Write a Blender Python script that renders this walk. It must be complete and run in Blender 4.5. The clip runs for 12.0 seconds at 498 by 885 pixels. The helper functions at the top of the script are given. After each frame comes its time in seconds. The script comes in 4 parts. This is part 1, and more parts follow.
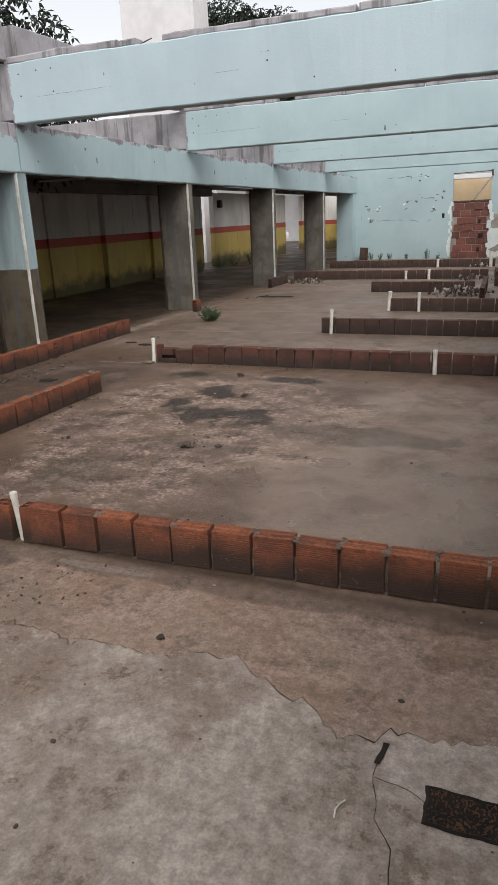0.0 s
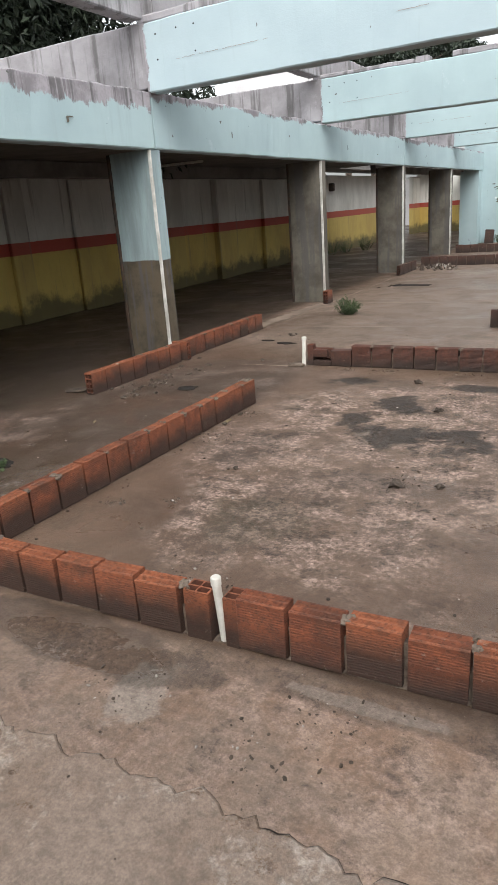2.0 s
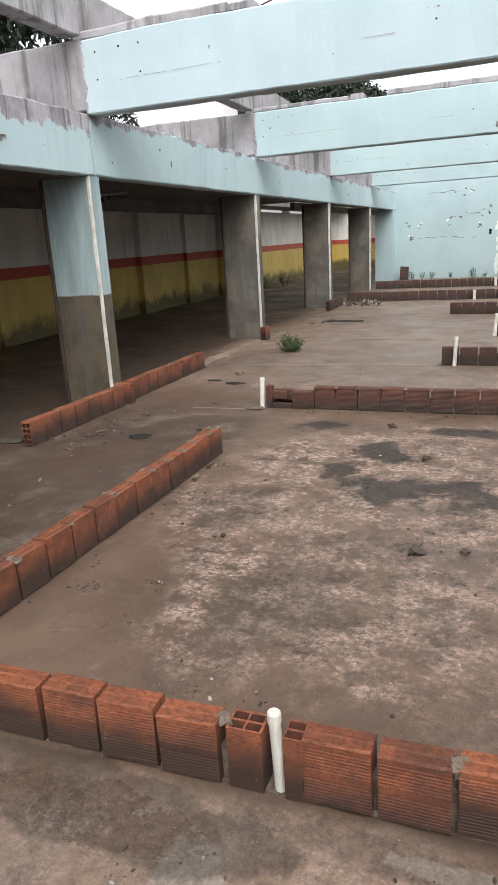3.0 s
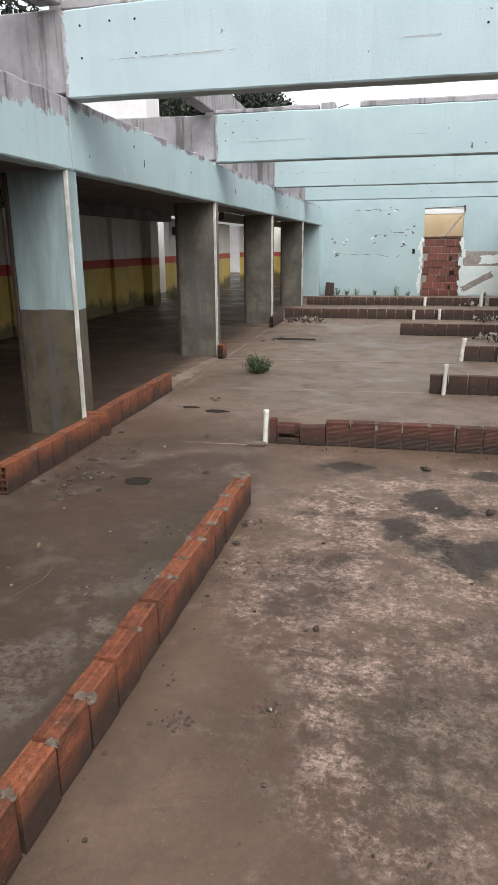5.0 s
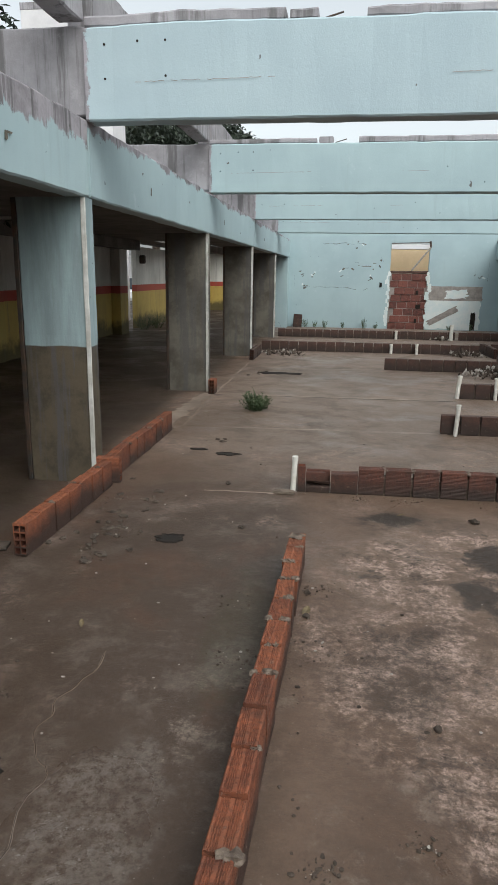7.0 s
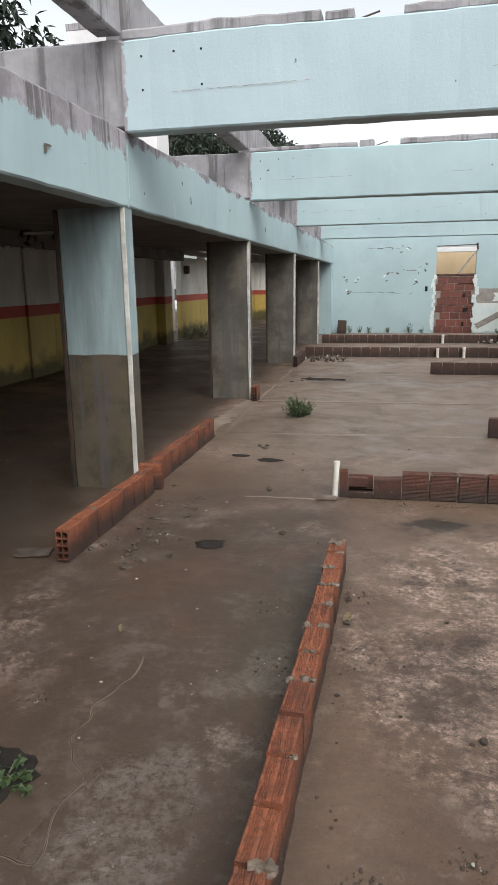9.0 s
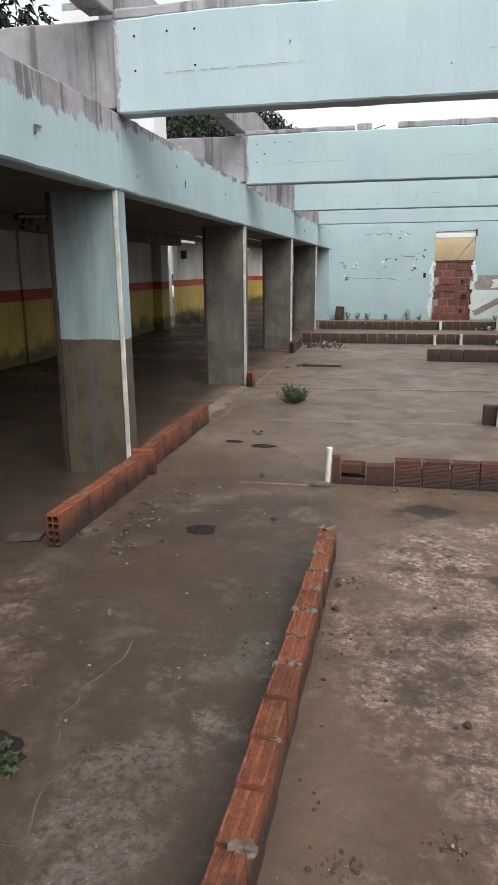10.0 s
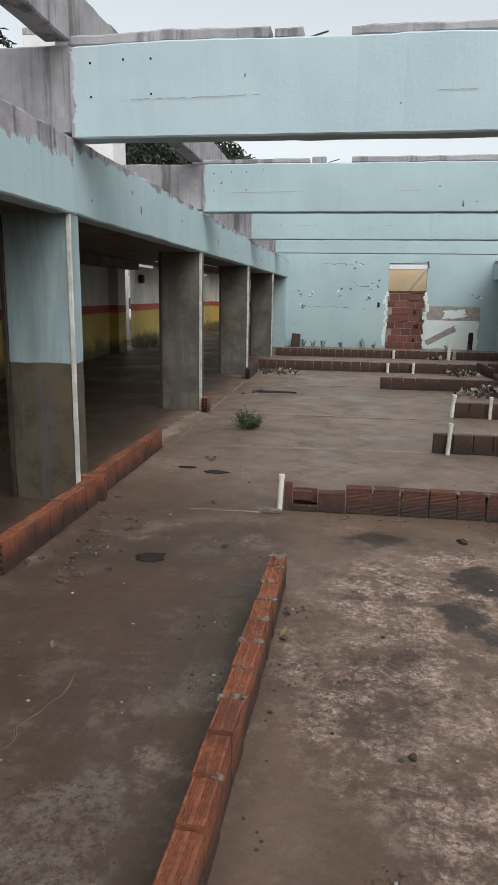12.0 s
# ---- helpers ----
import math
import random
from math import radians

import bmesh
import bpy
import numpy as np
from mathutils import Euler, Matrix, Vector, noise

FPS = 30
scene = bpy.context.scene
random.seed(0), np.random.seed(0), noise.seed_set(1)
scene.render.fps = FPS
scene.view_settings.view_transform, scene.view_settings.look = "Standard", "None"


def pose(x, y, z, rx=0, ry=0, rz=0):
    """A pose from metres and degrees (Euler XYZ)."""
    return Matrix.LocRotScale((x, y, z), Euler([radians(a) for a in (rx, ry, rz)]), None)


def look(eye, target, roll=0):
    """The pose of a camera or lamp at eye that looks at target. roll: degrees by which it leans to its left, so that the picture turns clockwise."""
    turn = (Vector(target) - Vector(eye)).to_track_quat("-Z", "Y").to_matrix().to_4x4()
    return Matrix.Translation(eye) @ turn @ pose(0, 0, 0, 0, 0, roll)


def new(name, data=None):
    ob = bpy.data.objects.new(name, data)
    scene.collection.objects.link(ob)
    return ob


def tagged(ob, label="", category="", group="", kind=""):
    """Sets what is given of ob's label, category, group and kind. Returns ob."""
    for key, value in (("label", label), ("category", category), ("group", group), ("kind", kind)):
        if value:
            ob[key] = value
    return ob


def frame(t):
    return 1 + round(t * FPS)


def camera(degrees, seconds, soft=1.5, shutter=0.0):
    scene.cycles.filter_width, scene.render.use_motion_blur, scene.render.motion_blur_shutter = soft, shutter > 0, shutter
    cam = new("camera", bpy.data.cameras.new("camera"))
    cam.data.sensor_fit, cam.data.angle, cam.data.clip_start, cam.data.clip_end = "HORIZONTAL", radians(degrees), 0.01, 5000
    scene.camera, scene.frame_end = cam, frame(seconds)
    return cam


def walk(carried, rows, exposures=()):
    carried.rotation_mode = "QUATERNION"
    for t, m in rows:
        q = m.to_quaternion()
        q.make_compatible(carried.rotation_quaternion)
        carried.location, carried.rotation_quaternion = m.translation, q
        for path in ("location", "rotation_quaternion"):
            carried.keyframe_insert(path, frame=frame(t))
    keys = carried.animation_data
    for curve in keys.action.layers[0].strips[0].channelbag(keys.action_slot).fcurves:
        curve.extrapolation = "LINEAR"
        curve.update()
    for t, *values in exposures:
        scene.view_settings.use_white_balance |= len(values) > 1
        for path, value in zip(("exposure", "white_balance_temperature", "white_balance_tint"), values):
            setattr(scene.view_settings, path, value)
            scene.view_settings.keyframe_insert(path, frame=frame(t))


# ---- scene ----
cam = camera(40.4, 12.0, 1.0)
PATH = [
    (0, (0.038, 0.172, 1.525), (-0.68, 1.929, 0.892), -2.4),
    (0.5, (-0.16, 0.541, 1.524), (-0.926, 2.277, 0.892), -0.8),
    (1, (-0.412, 0.682, 1.499), (-1.279, 2.371, 0.87), 0.4),
    (1.5, (-0.81, 0.774, 1.476), (-1.638, 2.493, 0.876), -2.2),
    (2, (-1.076, 0.904, 1.461), (-2.02, 2.543, 0.814), -4.3),
    (2.5, (-1.359, 1.086, 1.471), (-2.286, 2.756, 0.878), -1.7),
    (3, (-1.703, 1.219, 1.463), (-2.416, 2.998, 0.89), -3.3),
    (5, (-2.777, 1.683, 1.531), (-3.196, 3.557, 0.971), -0.5),
    (5.5, (-3.006, 1.852, 1.541), (-3.495, 3.731, 1.06), -2.0),
    (6, (-3.204, 1.992, 1.534), (-3.496, 3.926, 1.118), 0.1),
    (6.5, (-3.403, 1.963, 1.581), (-3.549, 3.905, 1.127), -1.2),
    (7, (-3.441, 1.967, 1.581), (-3.713, 3.888, 1.098), 0.8),
    (9, (-3.401, 2.001, 1.554), (-3.81, 3.904, 1.095), -0.8),
    (9.5, (-3.393, 2.0, 1.563), (-3.786, 3.909, 1.113), -0.8),
    (10, (-3.364, 2.013, 1.547), (-3.766, 3.908, 1.049), -0.5),
    (10.5, (-3.351, 2.023, 1.553), (-3.767, 3.916, 1.061), -1.4),
    (11, (-3.324, 2.029, 1.557), (-3.681, 3.936, 1.074), -0.2),
    (11.5, (-3.318, 2.023, 1.562), (-3.648, 3.944, 1.112), 1.4),
    (12, (-3.334, 2.039, 1.557), (-3.614, 3.972, 1.13), 0.9),
]
walk(cam, [(t, look(eye, target, roll)) for t, eye, target, roll in PATH],
     [(0, 0.28, 6500, 10), (1, 0.68, 6500, 10), (1.5, 0.58, 6500, 10), (2, 0.74, 6395, 7.75), (2.5, 0.86, 6353, 6.85), (3, 0.86, 6416, 8.2), (5, 0.64, 6416, 8.2), (5.5, 0.66, 6416, 8.2), (6, 0.25, 6290, 5.5), (6.5, 0.26, 6290, 5.5), (7, 0.27, 6248, 4.6), (9, 0.52, 6374, 7.3), (9.5, 0.48, 6374, 7.3), (10, 0.5, 6353, 6.85), (10.5, 0.6, 6395, 7.75), (11.5, 0.52, 6395, 7.75), (12, 0.22, 6311, 5.95)])

# ---- world and light: overcast day, white sky ----
world = bpy.data.worlds.new("overcast_sky")
scene.world = world
world.use_nodes = True
wn, wl = world.node_tree.nodes, world.node_tree.links
wn.clear()
sky = wn.new("ShaderNodeTexSky")
sky.sky_type, sky.sun_disc = "NISHITA", False
sky.sun_elevation, sky.sun_rotation = radians(48), radians(150)
sky.air_density, sky.dust_density, sky.ozone_density = 1.0, 4.0, 1.0
hsv = wn.new("ShaderNodeHueSaturation")
hsv.inputs["Saturation"].default_value = 0.16
hsv.inputs["Value"].default_value = 1.3
bg = wn.new("ShaderNodeBackground")
bg.inputs["Strength"].default_value = 0.15
wout = wn.new("ShaderNodeOutputWorld")
wl.new(sky.outputs[0], hsv.inputs["Color"])
wl.new(hsv.outputs[0], bg.inputs["Color"])
wl.new(bg.outputs[0], wout.inputs["Surface"])

sun = new("sun", bpy.data.lights.new("sun", "SUN"))
sun.data.energy, sun.data.angle, sun.data.color = 0.35, radians(60), (1.0, 0.98, 0.95)
sun.matrix_world = look((12, -7, 20), (0, 0, 0))


# ---- materials ----
class Nodes:
    """A small node-graph builder."""

    def __init__(self, name):
        self.mat = bpy.data.materials.new(name)
        self.mat.use_nodes = True
        self.nt = self.mat.node_tree
        self.bsdf = self.nt.nodes["Principled BSDF"]
        self.geo = self.nt.nodes.new("ShaderNodeNewGeometry")
        self.pos = self.geo.outputs["Position"]

    def put(self, socket, value):
        if isinstance(value, bpy.types.NodeSocket):
            self.nt.links.new(value, socket)
        elif isinstance(value, (tuple, list)) and len(value) == 3 and socket.type == "RGBA":
            socket.default_value = (*value, 1)
        else:
            socket.default_value = value

    def noise(self, scale, detail=5, rough=0.6, at=None, stretch=None, distort=0.0):
        v = at or self.pos
        if stretch:
            m = self.nt.nodes.new("ShaderNodeMapping")
            m.inputs["Scale"].default_value = stretch
            self.put(m.inputs["Vector"], v)
            v = m.outputs[0]
        n = self.nt.nodes.new("ShaderNodeTexNoise")
        self.put(n.inputs["Vector"], v)
        for key, val in (("Scale", scale), ("Detail", detail), ("Roughness", rough), ("Distortion", distort)):
            n.inputs[key].default_value = val
        return n.outputs["Fac"]

    def ramp(self, fac, a, b, lo=0.0, hi=1.0):
        m = self.nt.nodes.new("ShaderNodeMapRange")
        m.interpolation_type = "SMOOTHSTEP"
        for i, v in enumerate((fac, a, b, lo, hi)):
            self.put(m.inputs[i], v)
        return m.outputs[0]

    def math(self, op, a, b=0.0, clamp=False):
        m = self.nt.nodes.new("ShaderNodeMath")
        m.operation, m.use_clamp = op, clamp
        self.put(m.inputs[0], a)
        self.put(m.inputs[1], b)
        return m.outputs[0]

    def mix(self, fac, a, b, mode="MIX"):
        m = self.nt.nodes.new("ShaderNodeMix")
        m.data_type, m.blend_type = "RGBA", mode
        self.put(m.inputs[0], fac)
        self.put(m.inputs[6], a)
        self.put(m.inputs[7], b)
        return m.outputs[2]

    def grey(self, value):
        m = self.nt.nodes.new("ShaderNodeCombineColor")
        for i in range(3):
            self.put(m.inputs[i], value)
        return m.outputs[0]

    def axis(self, which):
        s = self.nt.nodes.new("ShaderNodeSeparateXYZ")
        self.put(s.inputs[0], self.pos)
        return s.outputs[which]

    def blot(self, x, y, rx, ry, wobble=0.8, scale=2.0, soft=0.3):
        """A stain of irregular outline on the floor: 1 inside, 0 outside."""
        dx = self.math("DIVIDE", self.math("SUBTRACT", self.axis(0), x), rx)
        dy = self.math("DIVIDE", self.math("SUBTRACT", self.axis(1), y), ry)
        d = self.math("SQRT", self.math("ADD", self.math("MULTIPLY", dx, dx), self.math("MULTIPLY", dy, dy)))
        n = self.math("MULTIPLY", self.math("SUBTRACT", self.noise(scale, 5, 0.65), 0.5), wobble * 2)
        return self.ramp(self.math("ADD", d, n), 1.05, 1.05 - soft)

    def rnd(self):
        return self.nt.nodes.new("ShaderNodeObjectInfo").outputs["Random"]

    def bump(self, height, strength=0.4, distance=0.01):
        b = self.nt.nodes.new("ShaderNodeBump")
        b.inputs["Strength"].default_value, b.inputs["Distance"].default_value = strength, distance
        self.put(b.inputs["Height"], height)
        self.put(self.bsdf.inputs["Normal"], b.outputs[0])

    def done(self, color, rough=0.8, metal=0.0, spec=None):
        self.put(self.bsdf.inputs["Base Color"], color)
        self.put(self.bsdf.inputs["Roughness"], rough)
        self.put(self.bsdf.inputs["Metallic"], metal)
        if spec is not None:
            self.bsdf.inputs["Specular IOR Level"].default_value = spec
        return self.mat


def mat_floor():
    g = Nodes("wet_concrete_floor")
    big = g.noise(0.6, 4, 0.6)
    mid = g.noise(2.3, 6, 0.68, distort=0.4)
    grit = g.noise(30, 9, 0.8)
    grain = g.noise(75, 4, 0.75)
    col = g.mix(g.ramp(big, 0.35, 0.65), (0.102, 0.062, 0.041), (0.158, 0.104, 0.073))
    # paler strip in front of the nearest low wall, raised further for wet sheen
    front = g.ramp(g.math("ADD", g.axis(1), g.math("MULTIPLY", big, 0.3)), 2.75, 2.68)
    col = g.mix(front, col, g.mix(g.ramp(mid, 0.38, 0.62), (0.225, 0.146, 0.102), (0.345, 0.25, 0.19)))
    # tan floor, its colour raised to stand in for wet sky sheen
    tan = g.blot(-0.5, 4.4, 1.15, 2.1, 0.6, 1.0)
    col = g.mix(g.math("MULTIPLY", tan, 0.75), col, (0.27, 0.19, 0.142))
    # the far part of the court is paler
    far_pale = g.math("MULTIPLY", g.ramp(g.math("ADD", g.axis(1), g.math("MULTIPLY", mid, 1.6)), 7.2, 9.5), g.ramp(g.axis(0), -5.6, -4.6))
    col = g.mix(g.math("MULTIPLY", far_pale, 0.8), col, (0.215, 0.155, 0.118))
    # soaked lane along the columns
    lane = g.ramp(g.math("ADD", g.axis(0), g.math("MULTIPLY", g.math("SUBTRACT", mid, 0.5), 0.5)), -3.55, -3.8)
    lane = g.math("MULTIPLY", lane, g.ramp(g.axis(1), 7.5, 6.0))
    col = g.mix(g.math("MULTIPLY", lane, 0.82), col, (0.058, 0.039, 0.028))
    lees = g.math("MULTIPLY", lane, g.ramp(g.noise(2.6, 9, 0.8), 0.51, 0.62))
    col = g.mix(g.math("MULTIPLY", lees, 0.5), col, (0.16, 0.125, 0.102))
    rust = g.math("MULTIPLY", lane, g.ramp(g.noise(1.2, 6, 0.7, distort=0.5), 0.52, 0.64))
    col = g.mix(g.math("MULTIPLY", rust, 0.6), col, (0.105, 0.056, 0.036))
    lime = g.math("MULTIPLY", g.math("MAXIMUM", g.blot(-3.86, 4.5, 0.13, 0.2, 1.0, 5.0), g.blot(-4.12, 3.6, 0.25, 0.35, 1.0, 3.0)), g.ramp(grit, 0.4, 0.56))
    col = g.mix(g.math("MULTIPLY", g.math("MULTIPLY", lime, g.ramp(mid, 0.4, 0.6)), 0.55), col, (0.27, 0.23, 0.20))
    col = g.mix(g.ramp(mid, 0.45, 0.66, 0, 0.5), col, (0.07, 0.047, 0.034))
    # washed pale scum with a broken, gritty edge
    zone = g.math("MAXIMUM", g.blot(-2.3, 4.75, 1.35, 1.75, 0.75, 1.3), g.math("MULTIPLY", g.blot(-1.2, 7.9, 1.3, 0.6, 0.9, 1.5), 0.7))
    zone = g.math("MAXIMUM", zone, g.math("MULTIPLY", g.ramp(g.noise(0.8, 5, 0.65), 0.5, 0.62), 0.6))
    zone = g.math("MAXIMUM", zone, g.math("MULTIPLY", front, 0.7))
    smooth = g.math("MAXIMUM", g.blot(-3.4, 3.35, 0.42, 0.75, 0.5, 1.6), g.blot(-0.75, 3.5, 0.95, 0.75, 0.5, 1.4))
    zone = g.math("MULTIPLY", zone, g.math("SUBTRACT", 1.0, g.math("MULTIPLY", smooth, 0.9)))
    patches = g.ramp(g.noise(4.2, 9, 0.84), 0.44, 0.58)
    scum = g.math("MULTIPLY", g.math("MULTIPLY", zone, patches), g.ramp(grit, 0.42, 0.54, 0.05, 1.0))
    col = g.mix(g.math("MULTIPLY", scum, 0.82), col, (0.46, 0.335, 0.275))
    dark = g.math("MULTIPLY", zone, g.math("MULTIPLY", g.ramp(g.noise(4.1, 9, 0.8), 0.50, 0.60), g.ramp(grit, 0.42, 0.55)))
    col = g.mix(g.math("MULTIPLY", dark, 0.85), col, (0.04, 0.027, 0.019))
    pale = g.math("MULTIPLY", g.ramp(g.noise(1.7, 9, 0.8), 0.56, 0.66), g.ramp(grain, 0.35, 0.6, 0.3, 0.75))
    col = g.mix(pale, col, (0.23, 0.18, 0.145))
    moss = g.math("MAXIMUM", g.blot(-3.88, 4.75, 0.16, 0.6, 1.2, 4.0), g.blot(-2.62, 3.55, 0.3, 0.3, 1.1, 3.0))
    moss = g.math("MULTIPLY", moss, g.ramp(grit, 0.4, 0.56))
    col = g.mix(g.math("MULTIPLY", moss, 0.4), col, (0.052, 0.050, 0.026))
    streak = g.math("MAXIMUM", g.blot(-1.62, 2.515, 0.32, 0.03, 1.2, 5.0), g.blot(-2.35, 2.30, 0.10, 0.18, 1.4, 5.0))
    col = g.mix(g.math("MULTIPLY", streak, 0.6), col, (0.40, 0.34, 0.29))
    # brown floor darkened in colour to stand in for the side bay roof's shade
    bay_shade = g.ramp(g.math("ADD", g.axis(0), g.math("MULTIPLY", g.math("SUBTRACT", mid, 0.5), 0.8)), -5.45, -5.75)
    col = g.mix(g.math("MULTIPLY", bay_shade, 0.8), col, (0.046, 0.033, 0.024))
    # dark wet stains
    wet = g.blot(-2.24, 4.94, 0.50, 0.26, 1.9, 2.6, 0.55)
    for place in ((-1.92, 5.10, 0.28, 0.15), (-2.72, 5.32, 0.17, 0.27), (-2.50, 5.70, 0.24, 0.24), (-3.05, 6.35, 0.3, 0.12), (-1.95, 6.3, 0.35, 0.14)):
        wet = g.math("MAXIMUM", wet, g.blot(*place, 1.9, 3.0, 0.55))
    for x, y, rx, ry, much in ((-1.0, 4.72, 0.75, 0.24, 0.55), (-2.5, 3.62, 0.34, 0.4, 0.22), (-2.15, 4.2, 0.45, 0.16, 0.4), (-3.15, 4.5, 0.2, 0.35, 0.4), (-2.75, 2.44, 0.75, 0.15, 0.75), (-1.2, 2.55, 1.6, 0.10, 0.5), (-2.5, 2.12, 0.95, 0.42, 0.3)):
        wet = g.math("MAXIMUM", wet, g.math("MULTIPLY", g.blot(x, y, rx, ry, 0.9, 2.2), much))
    col = g.mix(g.math("MULTIPLY", wet, 0.85), col, (0.026, 0.019, 0.014))
    speck = g.math("MULTIPLY", g.ramp(g.noise(26, 9, 0.85), 0.38, 0.62, 0.62, 1.42), g.ramp(g.noise(110, 4, 0.8), 0.35, 0.65, 0.8, 1.22))
    col = g.mix(g.math("ADD", 0.3, g.math("MULTIPLY", g.math("MAXIMUM", g.math("MULTIPLY", zone, patches), g.math("MULTIPLY", front, 0.5)), 0.7)), col, g.grey(speck), "MULTIPLY")
    damp = g.ramp(g.noise(0.9, 4, 0.55, distort=0.3), 0.47, 0.62)
    spk = g.ramp(g.noise(85, 3, 0.6), 0.66, 0.72)
    col = g.mix(g.math("MULTIPLY", spk, 0.5), col, (0.34, 0.30, 0.27))
    spd = g.ramp(g.noise(48, 4, 0.65), 0.36, 0.30)
    col = g.mix(g.math("MULTIPLY", spd, 0.5), col, (0.03, 0.024, 0.02))
    rough = g.math("SUBTRACT", g.math("SUBTRACT", g.ramp(mid, 0.3, 0.7, 0.46, 0.62), g.math("MULTIPLY", damp, 0.17)), g.math("MULTIPLY", wet, 0.02))
    rough = g.math("ADD", rough, g.math("MULTIPLY", scum, 0.3))
    g.bump(g.math("ADD", g.math("MULTIPLY", grit, 0.9), g.math("MULTIPLY", scum, 0.5)), 0.5, 0.012)
    pool = g.math("MULTIPLY", smooth, 0.55)
    for place in ((-1.05, 4.14, 0.15, 0.11), (-1.03, 3.47, 0.17, 0.24), (-0.6, 3.25, 0.45, 0.3), (-4.15, 3.55, 0.24, 0.34), (-2.7, 2.42, 0.5, 0.1)):
        pool = g.math("MAXIMUM", pool, g.blot(*place, 0.8, 2.4))
    rough = g.math("SUBTRACT", rough, g.math("MULTIPLY", pool, 0.30))
    rough = g.math("MAXIMUM", rough, 0.1)
    return g.done(col, rough, 0.0, 0.42)


def mat_screed():
    g = Nodes("pale_wet_screed")
    mid = g.noise(2.0, 9, 0.75)
    grit = g.noise(32, 9, 0.8)
    col = g.mix(g.ramp(mid, 0.38, 0.60), (0.22, 0.165, 0.13), (0.40, 0.335, 0.29))
    brown = g.math("MAXIMUM", g.blot(-2.9, 1.5, 1.6, 1.3, 0.8, 1.2), g.ramp(g.noise(1.3, 5, 0.6), 0.5, 0.62))
    col = g.mix(g.math("MULTIPLY", brown, 0.75), col, (0.185, 0.126, 0.09))
    white = g.math("MULTIPLY", g.ramp(g.noise(3.3, 9, 0.8), 0.53, 0.60), g.ramp(grit, 0.42, 0.58))
    col = g.mix(g.math("MULTIPLY", white, 0.6), col, (0.46, 0.395, 0.34))
    col = g.mix(g.math("MULTIPLY", g.ramp(grit, 0.40, 0.32), 0.6), col, (0.075, 0.06, 0.05))
    speck = g.math("MULTIPLY", g.ramp(g.noise(26, 9, 0.85), 0.38, 0.62, 0.75, 1.25), g.ramp(g.noise(110, 4, 0.8), 0.35, 0.65, 0.85, 1.15))
    col = g.mix(1.0, col, g.grey(speck), "MULTIPLY")
    g.bump(grit, 0.5, 0.012)
    return g.done(col, g.ramp(mid, 0.3, 0.7, 0.22, 0.42))


def mat_concrete(name, a=(0.30, 0.285, 0.275), b=(0.17, 0.16, 0.15), streaks=True, rough=0.88):
    g = Nodes(name)
    col = g.mix(g.ramp(g.noise(2.0, 6, 0.65), 0.35, 0.65), a, b)
    if streaks:
        s = g.ramp(g.noise(1.0, 6, 0.7, stretch=(6, 6, 0.4)), 0.49, 0.62)
        col = g.mix(g.math("MULTIPLY", s, 0.7), col, (0.09, 0.085, 0.082))
    col = g.mix(g.math("MULTIPLY", g.ramp(g.noise(9, 7, 0.75), 0.55, 0.7), 0.3), col, tuple(v * 1.3 for v in a))
    g.bump(g.noise(22, 8, 0.7), 0.4, 0.012)
    return g.done(col, rough)


